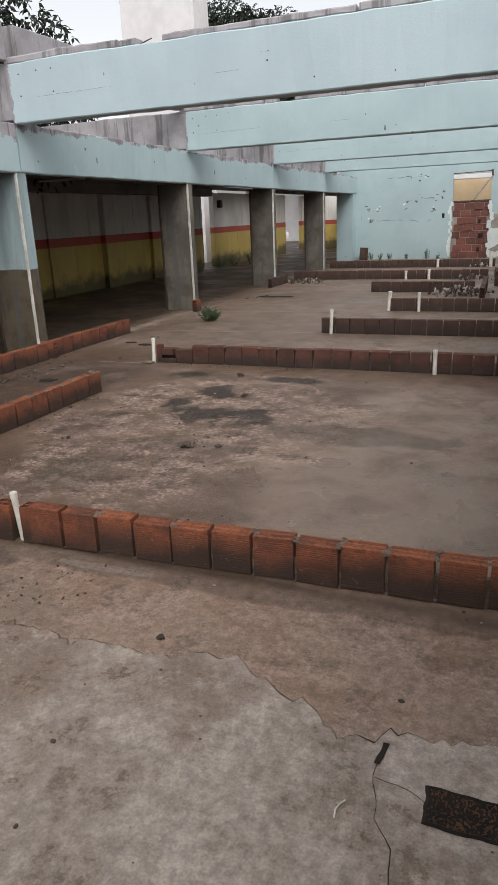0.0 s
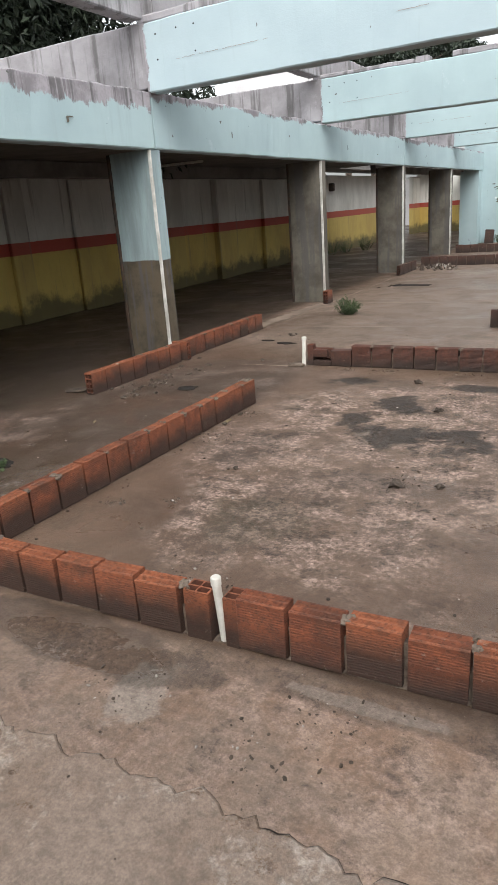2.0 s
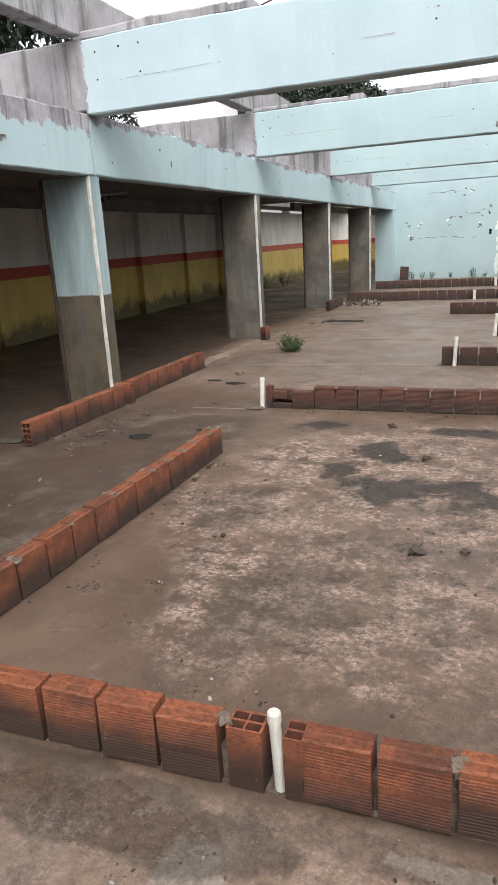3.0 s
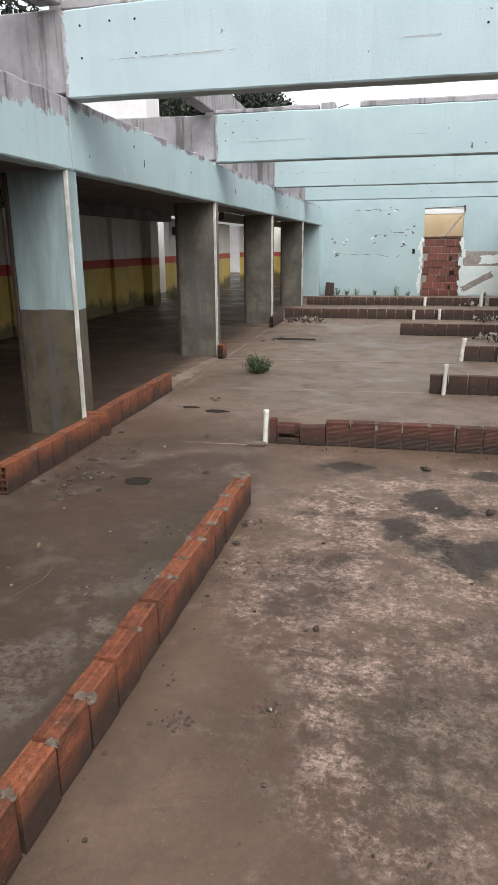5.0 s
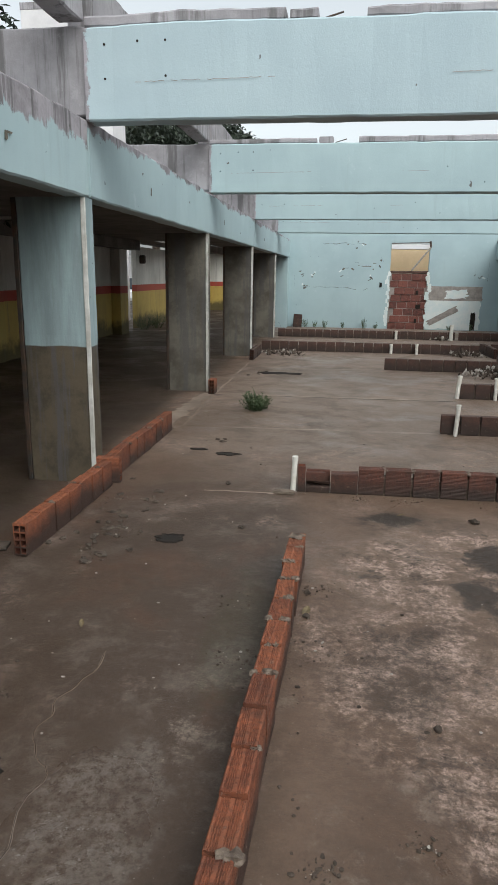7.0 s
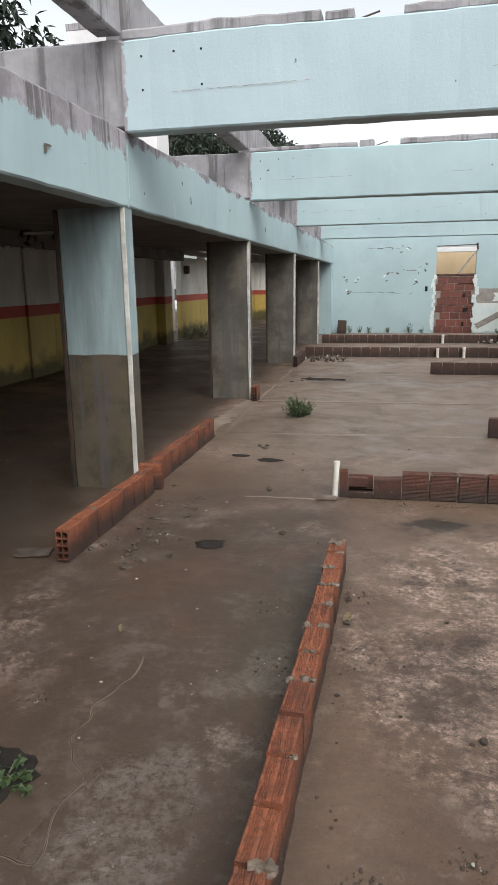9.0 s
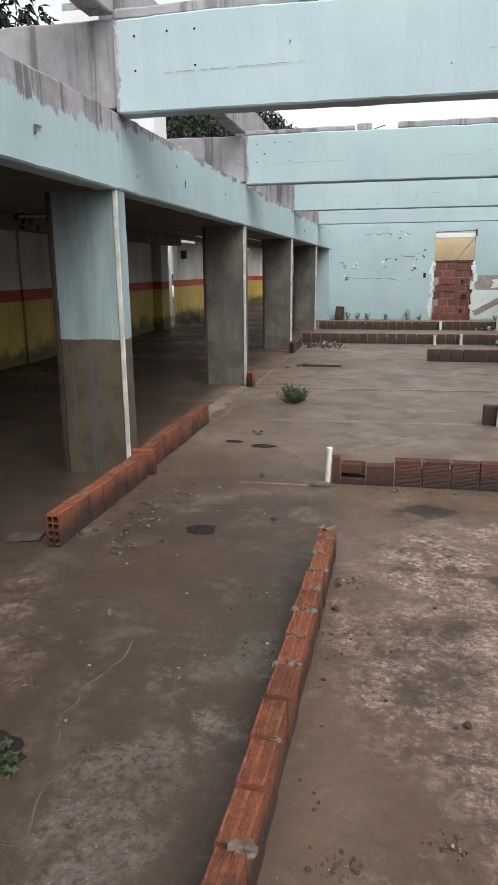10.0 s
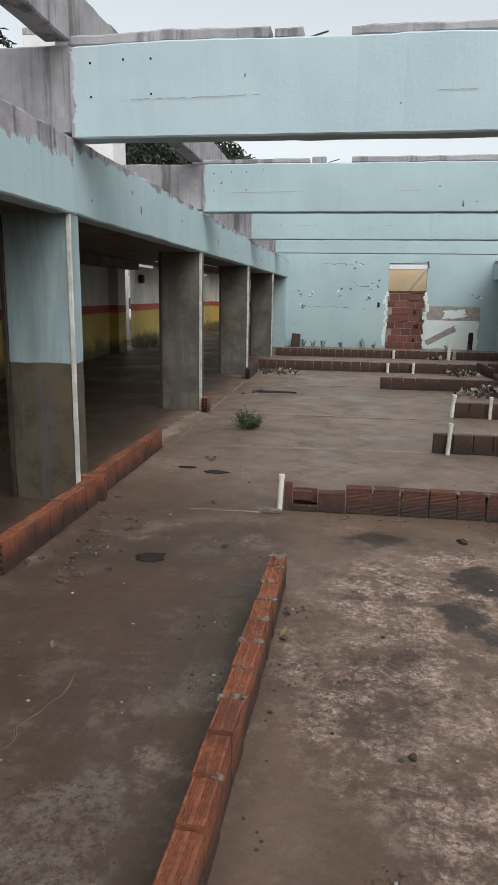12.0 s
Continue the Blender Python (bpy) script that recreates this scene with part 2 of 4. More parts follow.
def mat_blue(name, edge=None, base=None, wave=0.75, chipped=None, a=(0.345, 0.44, 0.462), b=(0.39, 0.495, 0.51)):
    """Pale blue-green limewash; edge: height above which it has flaked to bare concrete; base: height under which it was never painted."""
    g = Nodes(name)
    col = g.mix(g.ramp(g.noise(0.8, 5, 0.6), 0.35, 0.65), a, b)
    col = g.mix(g.math("MULTIPLY", g.ramp(g.noise(1.0, 6, 0.7, stretch=(5, 5, 0.35)), 0.56, 0.75), 0.35), col, (0.30, 0.35, 0.36))
    col = g.mix(g.math("MULTIPLY", g.ramp(g.noise(5, 7, 0.75), 0.63, 0.68), 0.5), col, (0.46, 0.54, 0.56))
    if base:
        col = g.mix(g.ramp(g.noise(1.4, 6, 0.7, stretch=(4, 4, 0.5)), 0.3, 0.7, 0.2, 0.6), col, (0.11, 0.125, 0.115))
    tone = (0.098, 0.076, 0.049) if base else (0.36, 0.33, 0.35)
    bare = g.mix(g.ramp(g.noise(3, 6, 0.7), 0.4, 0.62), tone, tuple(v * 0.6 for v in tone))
    bare = g.mix(g.math("MULTIPLY", g.ramp(g.noise(1.0, 6, 0.7, stretch=(8, 8, 0.6)), 0.5, 0.62), 0.75), bare, (0.085, 0.078, 0.078))
    z = g.axis(2)
    h = g.noise(9, 5, 0.7)
    if edge:
        long = g.math("MULTIPLY", g.math("SUBTRACT", g.noise(0.6, 3, 0.5), 0.5), wave)
        drips = g.math("ADD", g.math("MULTIPLY", g.math("SUBTRACT", g.noise(1.0, 4, 0.65, stretch=(40, 40, 1.2)), 0.5), 0.09), g.math("MULTIPLY", g.math("SUBTRACT", g.noise(3.0, 8, 0.75), 0.5), 0.34))
        lim = g.math("ADD", g.math("ADD", z, long), drips)
        col = g.mix(g.ramp(lim, edge - 0.012, edge + 0.012), col, bare)
    if base:
        lim = g.math("ADD", z, g.math("MULTIPLY", g.math("SUBTRACT", g.noise(6, 3, 0.5), 0.5), 0.02))
        col = g.mix(g.ramp(lim, base + 0.006, base - 0.006), col, bare)
    if chipped:
        lim = g.math("ADD", g.axis(0), g.math("MULTIPLY", g.math("SUBTRACT", g.noise(9, 8, 0.8), 0.5), 0.16))
        col = g.mix(g.ramp(lim, chipped + 0.004, chipped - 0.004), col, bare)
    pits = g.ramp(g.noise(11, 2, 0.5), 0.755, 0.775)
    col = g.mix(pits, col, (0.12, 0.115, 0.11))
    g.bump(g.math("ADD", g.math("MULTIPLY", h, 0.5), g.noise(45, 6, 0.7)), 0.25, 0.008)
    return g.done(col, 0.85)


def mat_banded():
    """White over a red band over yellow, mossy and sooty at the foot."""
    g = Nodes("yellow_red_white_wall_paint")
    z = g.math("ADD", g.axis(2), g.math("MULTIPLY", g.math("SUBTRACT", g.noise(7, 3, 0.5), 0.5), 0.02))
    yellow = g.mix(g.ramp(g.noise(1.3, 6, 0.68, stretch=(1, 1, 0.5)), 0.38, 0.64), (0.60, 0.44, 0.12), (0.50, 0.35, 0.10))
    white = g.mix(g.ramp(g.noise(1.1, 6, 0.68, stretch=(1, 1, 0.4)), 0.38, 0.64), (0.74, 0.72, 0.67), (0.58, 0.56, 0.52))
    col = g.mix(g.ramp(z, 1.045, 1.055), yellow, (0.42, 0.075, 0.05))
    col = g.mix(g.ramp(z, 1.232, 1.242), col, white)
    col = g.mix(g.math("MULTIPLY", g.rnd(), 0.2), col, (0.20, 0.17, 0.12))
    foot = g.math("ADD", g.axis(2), g.math("MULTIPLY", g.math("SUBTRACT", g.noise(1.6, 6, 0.7), 0.5), 0.9))
    col = g.mix(g.ramp(foot, 0.42, 0.15, 0, 0.85), col, (0.06, 0.055, 0.03))
    col = g.mix(g.math("MULTIPLY", g.ramp(g.noise(1.0, 6, 0.7, stretch=(6, 6, 0.4)), 0.55, 0.7), 0.5), col, (0.16, 0.14, 0.11))
    g.bump(g.noise(25, 7, 0.7), 0.3, 0.01)
    return g.done(col, 0.8)


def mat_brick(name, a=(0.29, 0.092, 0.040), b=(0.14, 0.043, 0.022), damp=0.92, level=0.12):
    """Fired clay, damp and blotched; its colour darkens gradually towards the floor, the limit wobbled by noise."""
    g = Nodes(name)
    r = g.rnd()
    col = g.mix(r, a, b)
    col = g.mix(g.ramp(g.noise(14, 5, 0.65), 0.42, 0.66, 0, 0.45), col, tuple(min(1.0, v * 1.35) for v in a))
    foot_height = g.math("ADD", g.axis(2), g.math("MULTIPLY", g.math("SUBTRACT", g.noise(4.0, 6, 0.66), 0.5), 0.24))
    foot_height = g.math("ADD", foot_height, g.math("MULTIPLY", g.math("SUBTRACT", r, 0.5), 0.09))
    col = g.mix(g.ramp(foot_height, level + 0.06, level - 0.09, 0, damp), col, (0.024, 0.018, 0.014))
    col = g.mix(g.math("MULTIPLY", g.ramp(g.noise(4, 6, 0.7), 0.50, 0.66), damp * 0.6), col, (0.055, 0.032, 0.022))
    col = g.mix(g.math("MULTIPLY", g.ramp(g.noise(24, 7, 0.78), 0.60, 0.68), 0.5), col, (0.30, 0.25, 0.21))
    dash = g.ramp(g.noise(1.0, 3, 0.6, stretch=(55, 55, 160)), 0.50, 0.58)
    col = g.mix(g.math("MULTIPLY", dash, 0.45), col, tuple(v * 0.35 for v in b))
    g.bump(g.math("SUBTRACT", g.noise(60, 5, 0.7), dash), 0.5, 0.004)
    return g.done(col, 0.75)


def mat_plain(name, a, b, scale=6, rough=0.7, bump=0.3, metal=0.0):
    g = Nodes(name)
    col = g.mix(g.ramp(g.noise(scale, 6, 0.68), 0.35, 0.65), a, b)
    g.bump(g.noise(scale * 6, 5, 0.7), bump, 0.006)
    return g.done(col, rough, metal)


def mat_leaf(name, a, b):
    g = Nodes(name)
    r = g.geo.outputs["Random Per Island"]
    return g.done(g.mix(r, a, b), 0.6)


FLOOR, SCREED = mat_floor(), mat_screed()
CONC = mat_concrete("column_concrete", (0.165, 0.146, 0.118), (0.085, 0.073, 0.057))
CONC_UP = mat_concrete("weathered_lilac_concrete", (0.37, 0.352, 0.368), (0.26, 0.245, 0.255))
SOFFIT = mat_concrete("soffit_concrete", (0.19, 0.175, 0.16), (0.12, 0.11, 0.10), False)
BLUE = mat_blue("pale_blue_paint")
BLUE_BEAM = mat_blue("pale_blue_paint_chipped_end", chipped=-5.262)
# slightly lighter, bluer tint for the nearest cross beam
BLUE_PALE = mat_blue("lighter_pale_blue_paint", chipped=-5.262, a=(0.375, 0.46, 0.497), b=(0.42, 0.51, 0.54))
BLUE_EDGE = mat_blue("pale_blue_paint_flaked_top", edge=2.56, wave=0.25)
BLUE_FLAKED = mat_blue("pale_blue_paint_widely_flaked", edge=2.45, wave=0.35)
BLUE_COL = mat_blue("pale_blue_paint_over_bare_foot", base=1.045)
BAND = mat_banded()
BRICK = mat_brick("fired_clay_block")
# the farther low walls take darker brown base colours than BRICK
BRICK_MID = mat_brick("dark_brown_clay_block", (0.125, 0.042, 0.025), (0.05, 0.022, 0.015), 0.85, 0.10)
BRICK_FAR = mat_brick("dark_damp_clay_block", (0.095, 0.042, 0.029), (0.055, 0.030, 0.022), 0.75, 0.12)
BRICK_IN = mat_plain("clay_block_inside", (0.16, 0.05, 0.025), (0.08, 0.03, 0.018), 9, 0.9)
MORTAR = mat_plain("grey_mortar", (0.20, 0.155, 0.12), (0.085, 0.06, 0.045), 20, 0.9, 0.6)
PVC = mat_plain("white_pvc", (0.74, 0.72, 0.66), (0.60, 0.57, 0.51), 12, 0.4, 0.1)
WHITE = mat_plain("white_render", (0.70, 0.68, 0.68), (0.60, 0.58, 0.59), 1.0, 0.85)
STRIP = mat_plain("white_corner_lime", (0.62, 0.60, 0.56), (0.42, 0.40, 0.36), 5, 0.85)
BEIGE = mat_plain("beige_paint", (0.70, 0.52, 0.32), (0.62, 0.45, 0.27), 2, 0.8)
# near-black: wet dirt, and the shade inside holes put into the colour
DARK = mat_plain("dark_dirt_and_hole_shade", (0.02, 0.014, 0.010), (0.010, 0.007, 0.005), 14, 1.0, 0.8)
SCAR = mat_plain("bare_plaster_scar", (0.34, 0.30, 0.27), (0.24, 0.21, 0.19), 7, 0.9, 0.6)
CHALK = mat_plain("chalky_pale_plaster", (0.62, 0.69, 0.68), (0.72, 0.74, 0.71), 4, 0.9)
STONE = mat_plain("rubble_stone", (0.10, 0.074, 0.056), (0.045, 0.033, 0.025), 15, 0.9, 0.6)
CHIP = mat_plain("pale_rubble", (0.44, 0.40, 0.36), (0.25, 0.22, 0.19), 12, 0.9, 0.6)
LEAF = mat_leaf("weed_leaf", (0.035, 0.065, 0.022), (0.08, 0.105, 0.042))
CROWN = mat_leaf("tree_leaf", (0.010, 0.018, 0.010), (0.022, 0.033, 0.016))
BARK = mat_plain("bark", (0.12, 0.09, 0.07), (0.06, 0.045, 0.035), 8, 0.9, 0.8)
METAL = mat_plain("dark_iron", (0.06, 0.055, 0.05), (0.11, 0.07, 0.05), 10, 0.6, 0.3, 0.6)
CARPAINT = mat_plain("white_car_paint", (0.75, 0.75, 0.75), (0.70, 0.70, 0.70), 2, 0.25, 0.0)
GLASSY = mat_plain("dark_car_glass", (0.03, 0.035, 0.04), (0.04, 0.045, 0.05), 2, 0.1, 0.0)
EARTH = mat_plain("bare_earth", (0.24, 0.19, 0.15), (0.17, 0.13, 0.10), 0.7, 0.95)


# ---- mesh helpers ----
def mesh_of(bm, name, *mats):
    me = bpy.data.meshes.new(name)
    bm.normal_update()
    bm.to_mesh(me)
    bm.free()
    for m in mats:
        me.materials.append(m)
    return me


def part(name, bm, material, parent=None, label=""):
    mats = material if isinstance(material, tuple) else (material,)
    ob = new(name, mesh_of(bm, name, *mats))
    ob.parent = parent
    if label:
        ob["label"] = label
    return ob


def thing(name, place, label, category, group="", kind=""):
    ob = new(name)
    ob.empty_display_size = 0.1
    ob.matrix_world = pose(*place)
    return tagged(ob, label, category, group, kind)


def box(bm, x0, x1, y0, y1, z0, z1, mi=0):
    v = [bm.verts.new((x, y, z)) for x in (x0, x1) for y in (y0, y1) for z in (z0, z1)]
    for f in ((0, 1, 3, 2), (4, 6, 7, 5), (0, 4, 5, 1), (2, 3, 7, 6), (0, 2, 6, 4), (1, 5, 7, 3)):
        bm.faces.new([v[i] for i in f]).material_index = mi
    return v


def bevelled(x0, x1, y0, y1, z0, z1, r=0.01, seg=2):
    bm = bmesh.new()
    box(bm, x0, x1, y0, y1, z0, z1)
    bmesh.ops.bevel(bm, geom=bm.edges[:], offset=r, segments=seg, affect="EDGES")
    return bm


def rough_bar(x0, x1, y0, y1, z0, z1, step=0.09, amp=0.006, top=0.0, chip=0.012):
    """A cast bar cut into short lengths, its edges worn and its top broken unevenly."""
    bm = bmesh.new()
    lo, hi = Vector((x0, y0, z0)), Vector((x1, y1, z1))
    size = hi - lo
    k = max(range(3), key=lambda i: size[i])
    u, w = [(1, 2), (0, 2), (0, 1)][k]
    n = max(2, int(size[k] / step))
    c = chip
    prev = None
    for i in range(n + 1):
        f = i / n
        row = []
        cu, cw = c / size[u], c / size[w]
        for a, b in ((cu, 0), (1 - cu, 0), (1, cw), (1, 1 - cw), (1 - cu, 1), (cu, 1), (0, 1 - cw), (0, cw)):
            p = Vector((0, 0, 0))
            p[k], p[u], p[w] = lo[k] + f * size[k], lo[u] + a * size[u], lo[w] + b * size[w]
            j = noise.noise_vector(p * 7.0) * amp + noise.noise_vector(p * 31.0) * amp * 0.5
            j[k] = 0
            p += j
            if k != 2 and b > 0.5 and top:
                q = noise.noise(Vector((p[k] * 1.3, lo.x + lo.y, 3.1))) + 0.6 * noise.noise(Vector((p[k] * 6.1, 1.7, lo.z)))
                p.z += top * q
            row.append(bm.verts.new(p))
        if prev:
            for m in range(8):
                bm.faces.new((prev[m], prev[(m + 1) % 8], row[(m + 1) % 8], row[m]))
        else:
            bm.faces.new(row[::-1])
        prev = row
    bm.faces.new(prev)
    bmesh.ops.recalc_face_normals(bm, faces=bm.faces)
    return bm


def tube(bm, points, r, seg=10):
    prev = None
    for i, p in enumerate(points):
        a = Vector(points[max(0, i - 1)])
        b = Vector(points[min(len(points) - 1, i + 1)])
        q = (b - a).to_track_quat("Z", "Y")
        rr = r[i] if isinstance(r, (list, tuple)) else r
        row = [bm.verts.new(Vector(p) + q @ Vector((math.cos(t) * rr, math.sin(t) * rr, 0))) for t in (2 * math.pi * s / seg for s in range(seg))]
        if prev:
            for m in range(seg):
                bm.faces.new((prev[m], prev[(m + 1) % seg], row[(m + 1) % seg], row[m]))
        else:
            bm.faces.new(row[::-1])
        prev = row
    bm.faces.new(prev)


def structure(name, bm, mat, label, category):
    return tagged(part(name, bm, mat), label, category, kind="structure")


def lump(bm, c, r, seed, flat=0.6):
    res = bmesh.ops.create_icosphere(bm, subdivisions=2, radius=1)
    for v in res["verts"]:
        d = 1 + 0.9 * noise.noise(v.co * 1.7 + Vector((seed * 3.7, 0, 0)))
        v.co = Vector(c) + Vector((v.co.x * r * d, v.co.y * r * d, v.co.z * r * d * flat))


# ---- ground and floor ----
def sheet(x0, x1, y0, y1, z, step):
    bm = bmesh.new()
    nx, ny = max(1, round((x1 - x0) / step)), max(1, round((y1 - y0) / step))
    g = [[bm.verts.new((x0 + (x1 - x0) * i / nx, y0 + (y1 - y0) * j / ny, z)) for j in range(ny + 1)] for i in range(nx + 1)]
    for i in range(nx):
        for j in range(ny):
            bm.faces.new((g[i][j], g[i + 1][j], g[i + 1][j + 1], g[i][j + 1]))
    return bm


bm = sheet(-400, 400, -400, 400, -0.12, 80)
structure("ground", bm, EARTH, "bare brown earth around the building", "ground")
bm = bmesh.new()
box(bm, -16, 8, -9, 40, -0.1, 0.0)
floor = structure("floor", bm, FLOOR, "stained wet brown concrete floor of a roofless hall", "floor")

# ---- columns, long beams and cross beams ----
def ragged_plate(cx, cz, w, h, y, seed, depth=0.006, n=40, rag=0.12, tilt=0.0):
    """A thin patch of plaster with a broken outline, on a wall that faces -y."""
    bm = bmesh.new()
    pts = []
    for i in range(n):
        t = 2 * math.pi * i / n
        c, s = math.cos(t), math.sin(t)
        k = max(abs(c), abs(s))
        q = 1 + rag * noise.noise(Vector((c * 3, s * 3, seed))) + rag * 0.6 * noise.noise(Vector((c * 11, s * 11, seed)))
        px, pz = c / k * w / 2 * q, s / k * h / 2 * q
        pts.append((px * math.cos(tilt) - pz * math.sin(tilt), px * math.sin(tilt) + pz * math.cos(tilt)))
    f = [bm.verts.new((cx + a, y - depth, cz + b)) for a, b in pts]
    r = [bm.verts.new((cx + a * 1.01, y + 0.001, cz + b * 1.01)) for a, b in pts]
    bm.faces.new(f)
    for i in range(n):
        bm.faces.new((f[i], r[i], r[(i + 1) % n], f[(i + 1) % n]))
    bmesh.ops.recalc_face_normals(bm, faces=bm.faces)
    return bm


YS = (6.80, 11.02, 15.27, 19.47)
BACK = (-1.65, 2.57)


def column(x0, x1, y, painted, group):
    c = thing("column", (0.5 * (x0 + x1), y + 0.09, 0), "grey concrete column, pale blue paint above a bare foot" if painted else "bare stained grey concrete column carrying the long beam", "column", group)
    inner = x1 if x0 < -3 else x0
    b = rough_bar(x0, x1, y, y + 0.18, 0, 2.09, 0.08, 0.004)
    bmesh.ops.translate(b, verts=b.verts, vec=(-0.5 * (x0 + x1), -y - 0.09, 0))
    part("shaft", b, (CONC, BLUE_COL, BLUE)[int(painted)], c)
    s = 1 if x0 < -3 else -1
    e = (x1 if s > 0 else x0) - 0.5 * (x0 + x1)
    xa, xb = sorted((e - s * 0.022, e + s * 0.012))
    part("corner_strip", rough_bar(xa, xb, -0.102, -0.082, 0.0, 2.085, 0.06, 0.003, chip=0.004), STRIP, c, "flaking white lime corner strip")
    # thin dark strip down the outer edge of the column front
    xa, xb = sorted((-e - s * 0.03, -e + s * 0.004))
    part("edge_batten", rough_bar(xa, xb, -0.1, -0.06, 0.0, 2.085, 0.1, 0.003, chip=0.004), METAL, c, "thin dark strip down the column edge")
    return c


for y in YS:
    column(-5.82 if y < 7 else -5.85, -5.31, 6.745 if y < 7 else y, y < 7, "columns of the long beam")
for y in YS[1:]:
    column(0.86, 1.42, y, 2, "columns of the far long beam")
for y in BACK:
    column(-5.85, -5.31, y, False, "columns of the long beam")

for i, (y0, y1) in enumerate(((-9, 6.812), (6.838, 15.29), (15.312, 23.45))):
    b = tagged(part("long_beam", rough_bar(-5.46, -5.29, y0, y1, 2.09, 2.60, 0.09, 0.006, 0.03), BLUE_FLAKED if i == 0 else BLUE_EDGE),
               "pale blue painted long concrete beam with a flaked bare top", "beam", "long beams")
    for y, z, w, h in ((5.62, 2.28, 0.022, 0.05), (5.66, 2.30, 0.05, 0.012), (8.35, 2.30, 0.012, 0.06), (9.9, 2.36, 0.02, 0.02), (12.1, 2.3, 0.012, 0.07), (13.6, 2.24, 0.03, 0.015), (16.9, 2.3, 0.015, 0.06)):
        if y0 < y < y1:
            m = ragged_plate(0, 0, w, h, 0, y, 0.004, 12, 0.5)
            m.transform(Matrix.Translation((-5.283, y, z)) @ Euler((0, 0, radians(90))).to_matrix().to_4x4())
            part("chip", m, CONC, b, "small dark chip in the paint")
b = tagged(part("long_beam", rough_bar(0.78, 0.95, -9, 23.45, 2.09, 2.62, 0.12, 0.006, 0.03), BLUE_EDGE),
           "pale blue painted long concrete beam with a flaked bare top", "beam", "long beams")

for n, y in enumerate((-5.9, -1.65) + YS):
    c = thing("cross_beam", (-2.25, y + 0.09, 2.585), "pale blue deep concrete cross beam spanning the open court", "beam", "cross beams")
    m = Matrix.Translation((2.25, -y - 0.09, -2.585))
    b = rough_bar(-5.285, 0.775, y, y + 0.18, 2.585, 3.17, 0.1, 0.005, 0.012)
    b.transform(m)
    part("painted_span", b, BLUE_PALE if y == YS[0] else BLUE_BEAM, c)
    b = rough_bar(-9.4, -5.288, y + 0.03, y + 0.19, 2.62, 3.18, 0.1, 0.006, 0.012)
    b.transform(m)
    part("bare_end", b, CONC_UP, c, "bare lilac-grey concrete end")
    b = rough_bar(0.78, 4.6, y + 0.03, y + 0.19, 2.62, 3.18, 0.1, 0.006, 0.012)
    b.transform(m)
    part("bare_end", b, CONC_UP, c, "bare lilac-grey concrete end")
    x = -5.28
    for length in (1.35, 0.18, 0.0, 1.9, 1.2, 1.1):
        if length:
            b = rough_bar(x, x + length, y + 0.02, y + 0.2, 3.172, 3.225 + 0.02 * random.random(), 0.07, 0.008, 0.010)
            b.transform(m)
            part("slab_remnant", b, CONC_UP, c, "broken grey strip of the lost roof slab")
        x += length + 0.03 if length else 0.28
    # tie holes are near-black discs, their shade put into the colour
    for dx, dz in ((0.14, 0.47), (0.37, 0.485), (0.56, 0.485), (0.14, 0.26), (0.56, 0.27), (2.95, 0.3), (3.4, 0.12)):
        b = bmesh.new()
        tube(b, [(dx - 3.03, -0.0945, dz), (dx - 3.03, -0.080, dz)], 0.008, 8)
        part("tie_hole", b, DARK, c, "small dark tie hole")
    b = bmesh.new()
    n = 60
    pts = [(-2.75 + 1.35 * i / n + (1.1 if i > 45 else 0), 0.235 + 0.0003 * i + 0.006 * noise.noise(Vector((i * 0.6, y, 0)))) for i in range(n + 1)]
    for i, ((xa, za), (xb, zb)) in enumerate(zip(pts, pts[1:])):
        if i == 45 or noise.noise(Vector((i * 0.35, y, 5))) < -0.25:
            continue
        v = [b.verts.new(q) for q in ((xa, -0.0975, za - 0.002), (xb, -0.0975, zb - 0.002), (xb, -0.0975, zb + 0.002), (xa, -0.0975, za + 0.002))]
        b.faces.new(v)
    part("hairline_crack", b, SCAR, c)
    b = bmesh.new()
    tube(b, [(-3.72, y + 0.08, 3.17), (-3.68, y + 0.08, 3.19), (-3.56, y + 0.09, 3.225)], 0.006, 6)
    b.transform(m)
    part("rebar_stub", b, METAL, c, "bent rusty bar")

ups = (-5.9, -1.65) + YS + (23.6,)
for a, b in zip(ups, ups[1:]):
    tagged(part("upper_beam", rough_bar(-5.47, -5.29, a + 0.2 if a > 6 else a + 0.2, b + 0.02, 3.2, 3.58, 0.1, 0.006, 0.02), CONC_UP),
           "bare lilac-grey concrete tie beam above the cross beams", "beam", "tie beams")

# roof over the side bays
bm = bmesh.new()
box(bm, -9.7, -5.46, -9, 20.4, 2.40, 2.52)
# roof gap added at x -8.7 to -7.6 so sky brightens wall_west_2
box(bm, -7.6, -5.46, 20.4, 32, 2.40, 2.52)
box(bm, -9.7, -8.7, 20.4, 32, 2.40, 2.52)
structure("ceiling", bm, SOFFIT, "stained grey concrete roof slab over the side bay", "ceiling")
bm = bmesh.new()
box(bm, 0.95, 4.6, -9, 26, 2.40, 2.52)
structure("ceiling_2", bm, SOFFIT, "stained grey concrete roof slab over the far bay", "ceiling")
# added screen: keeps the sky in the roof gap out of sight
tagged(part("edge_beam", rough_bar(-7.75, -7.6, 20.4, 32, 2.2, 2.398, 0.2, 0.006), SOFFIT), "grey concrete strip added to hide the sky in a roof gap", "beam")
b = rough_bar(-9.34, -9.1, -9, 20.4, 2.16, 2.398, 0.2, 0.006)
tagged(part("edge_beam", b, SOFFIT), "grey concrete beam along the top of the yellow wall", "beam")

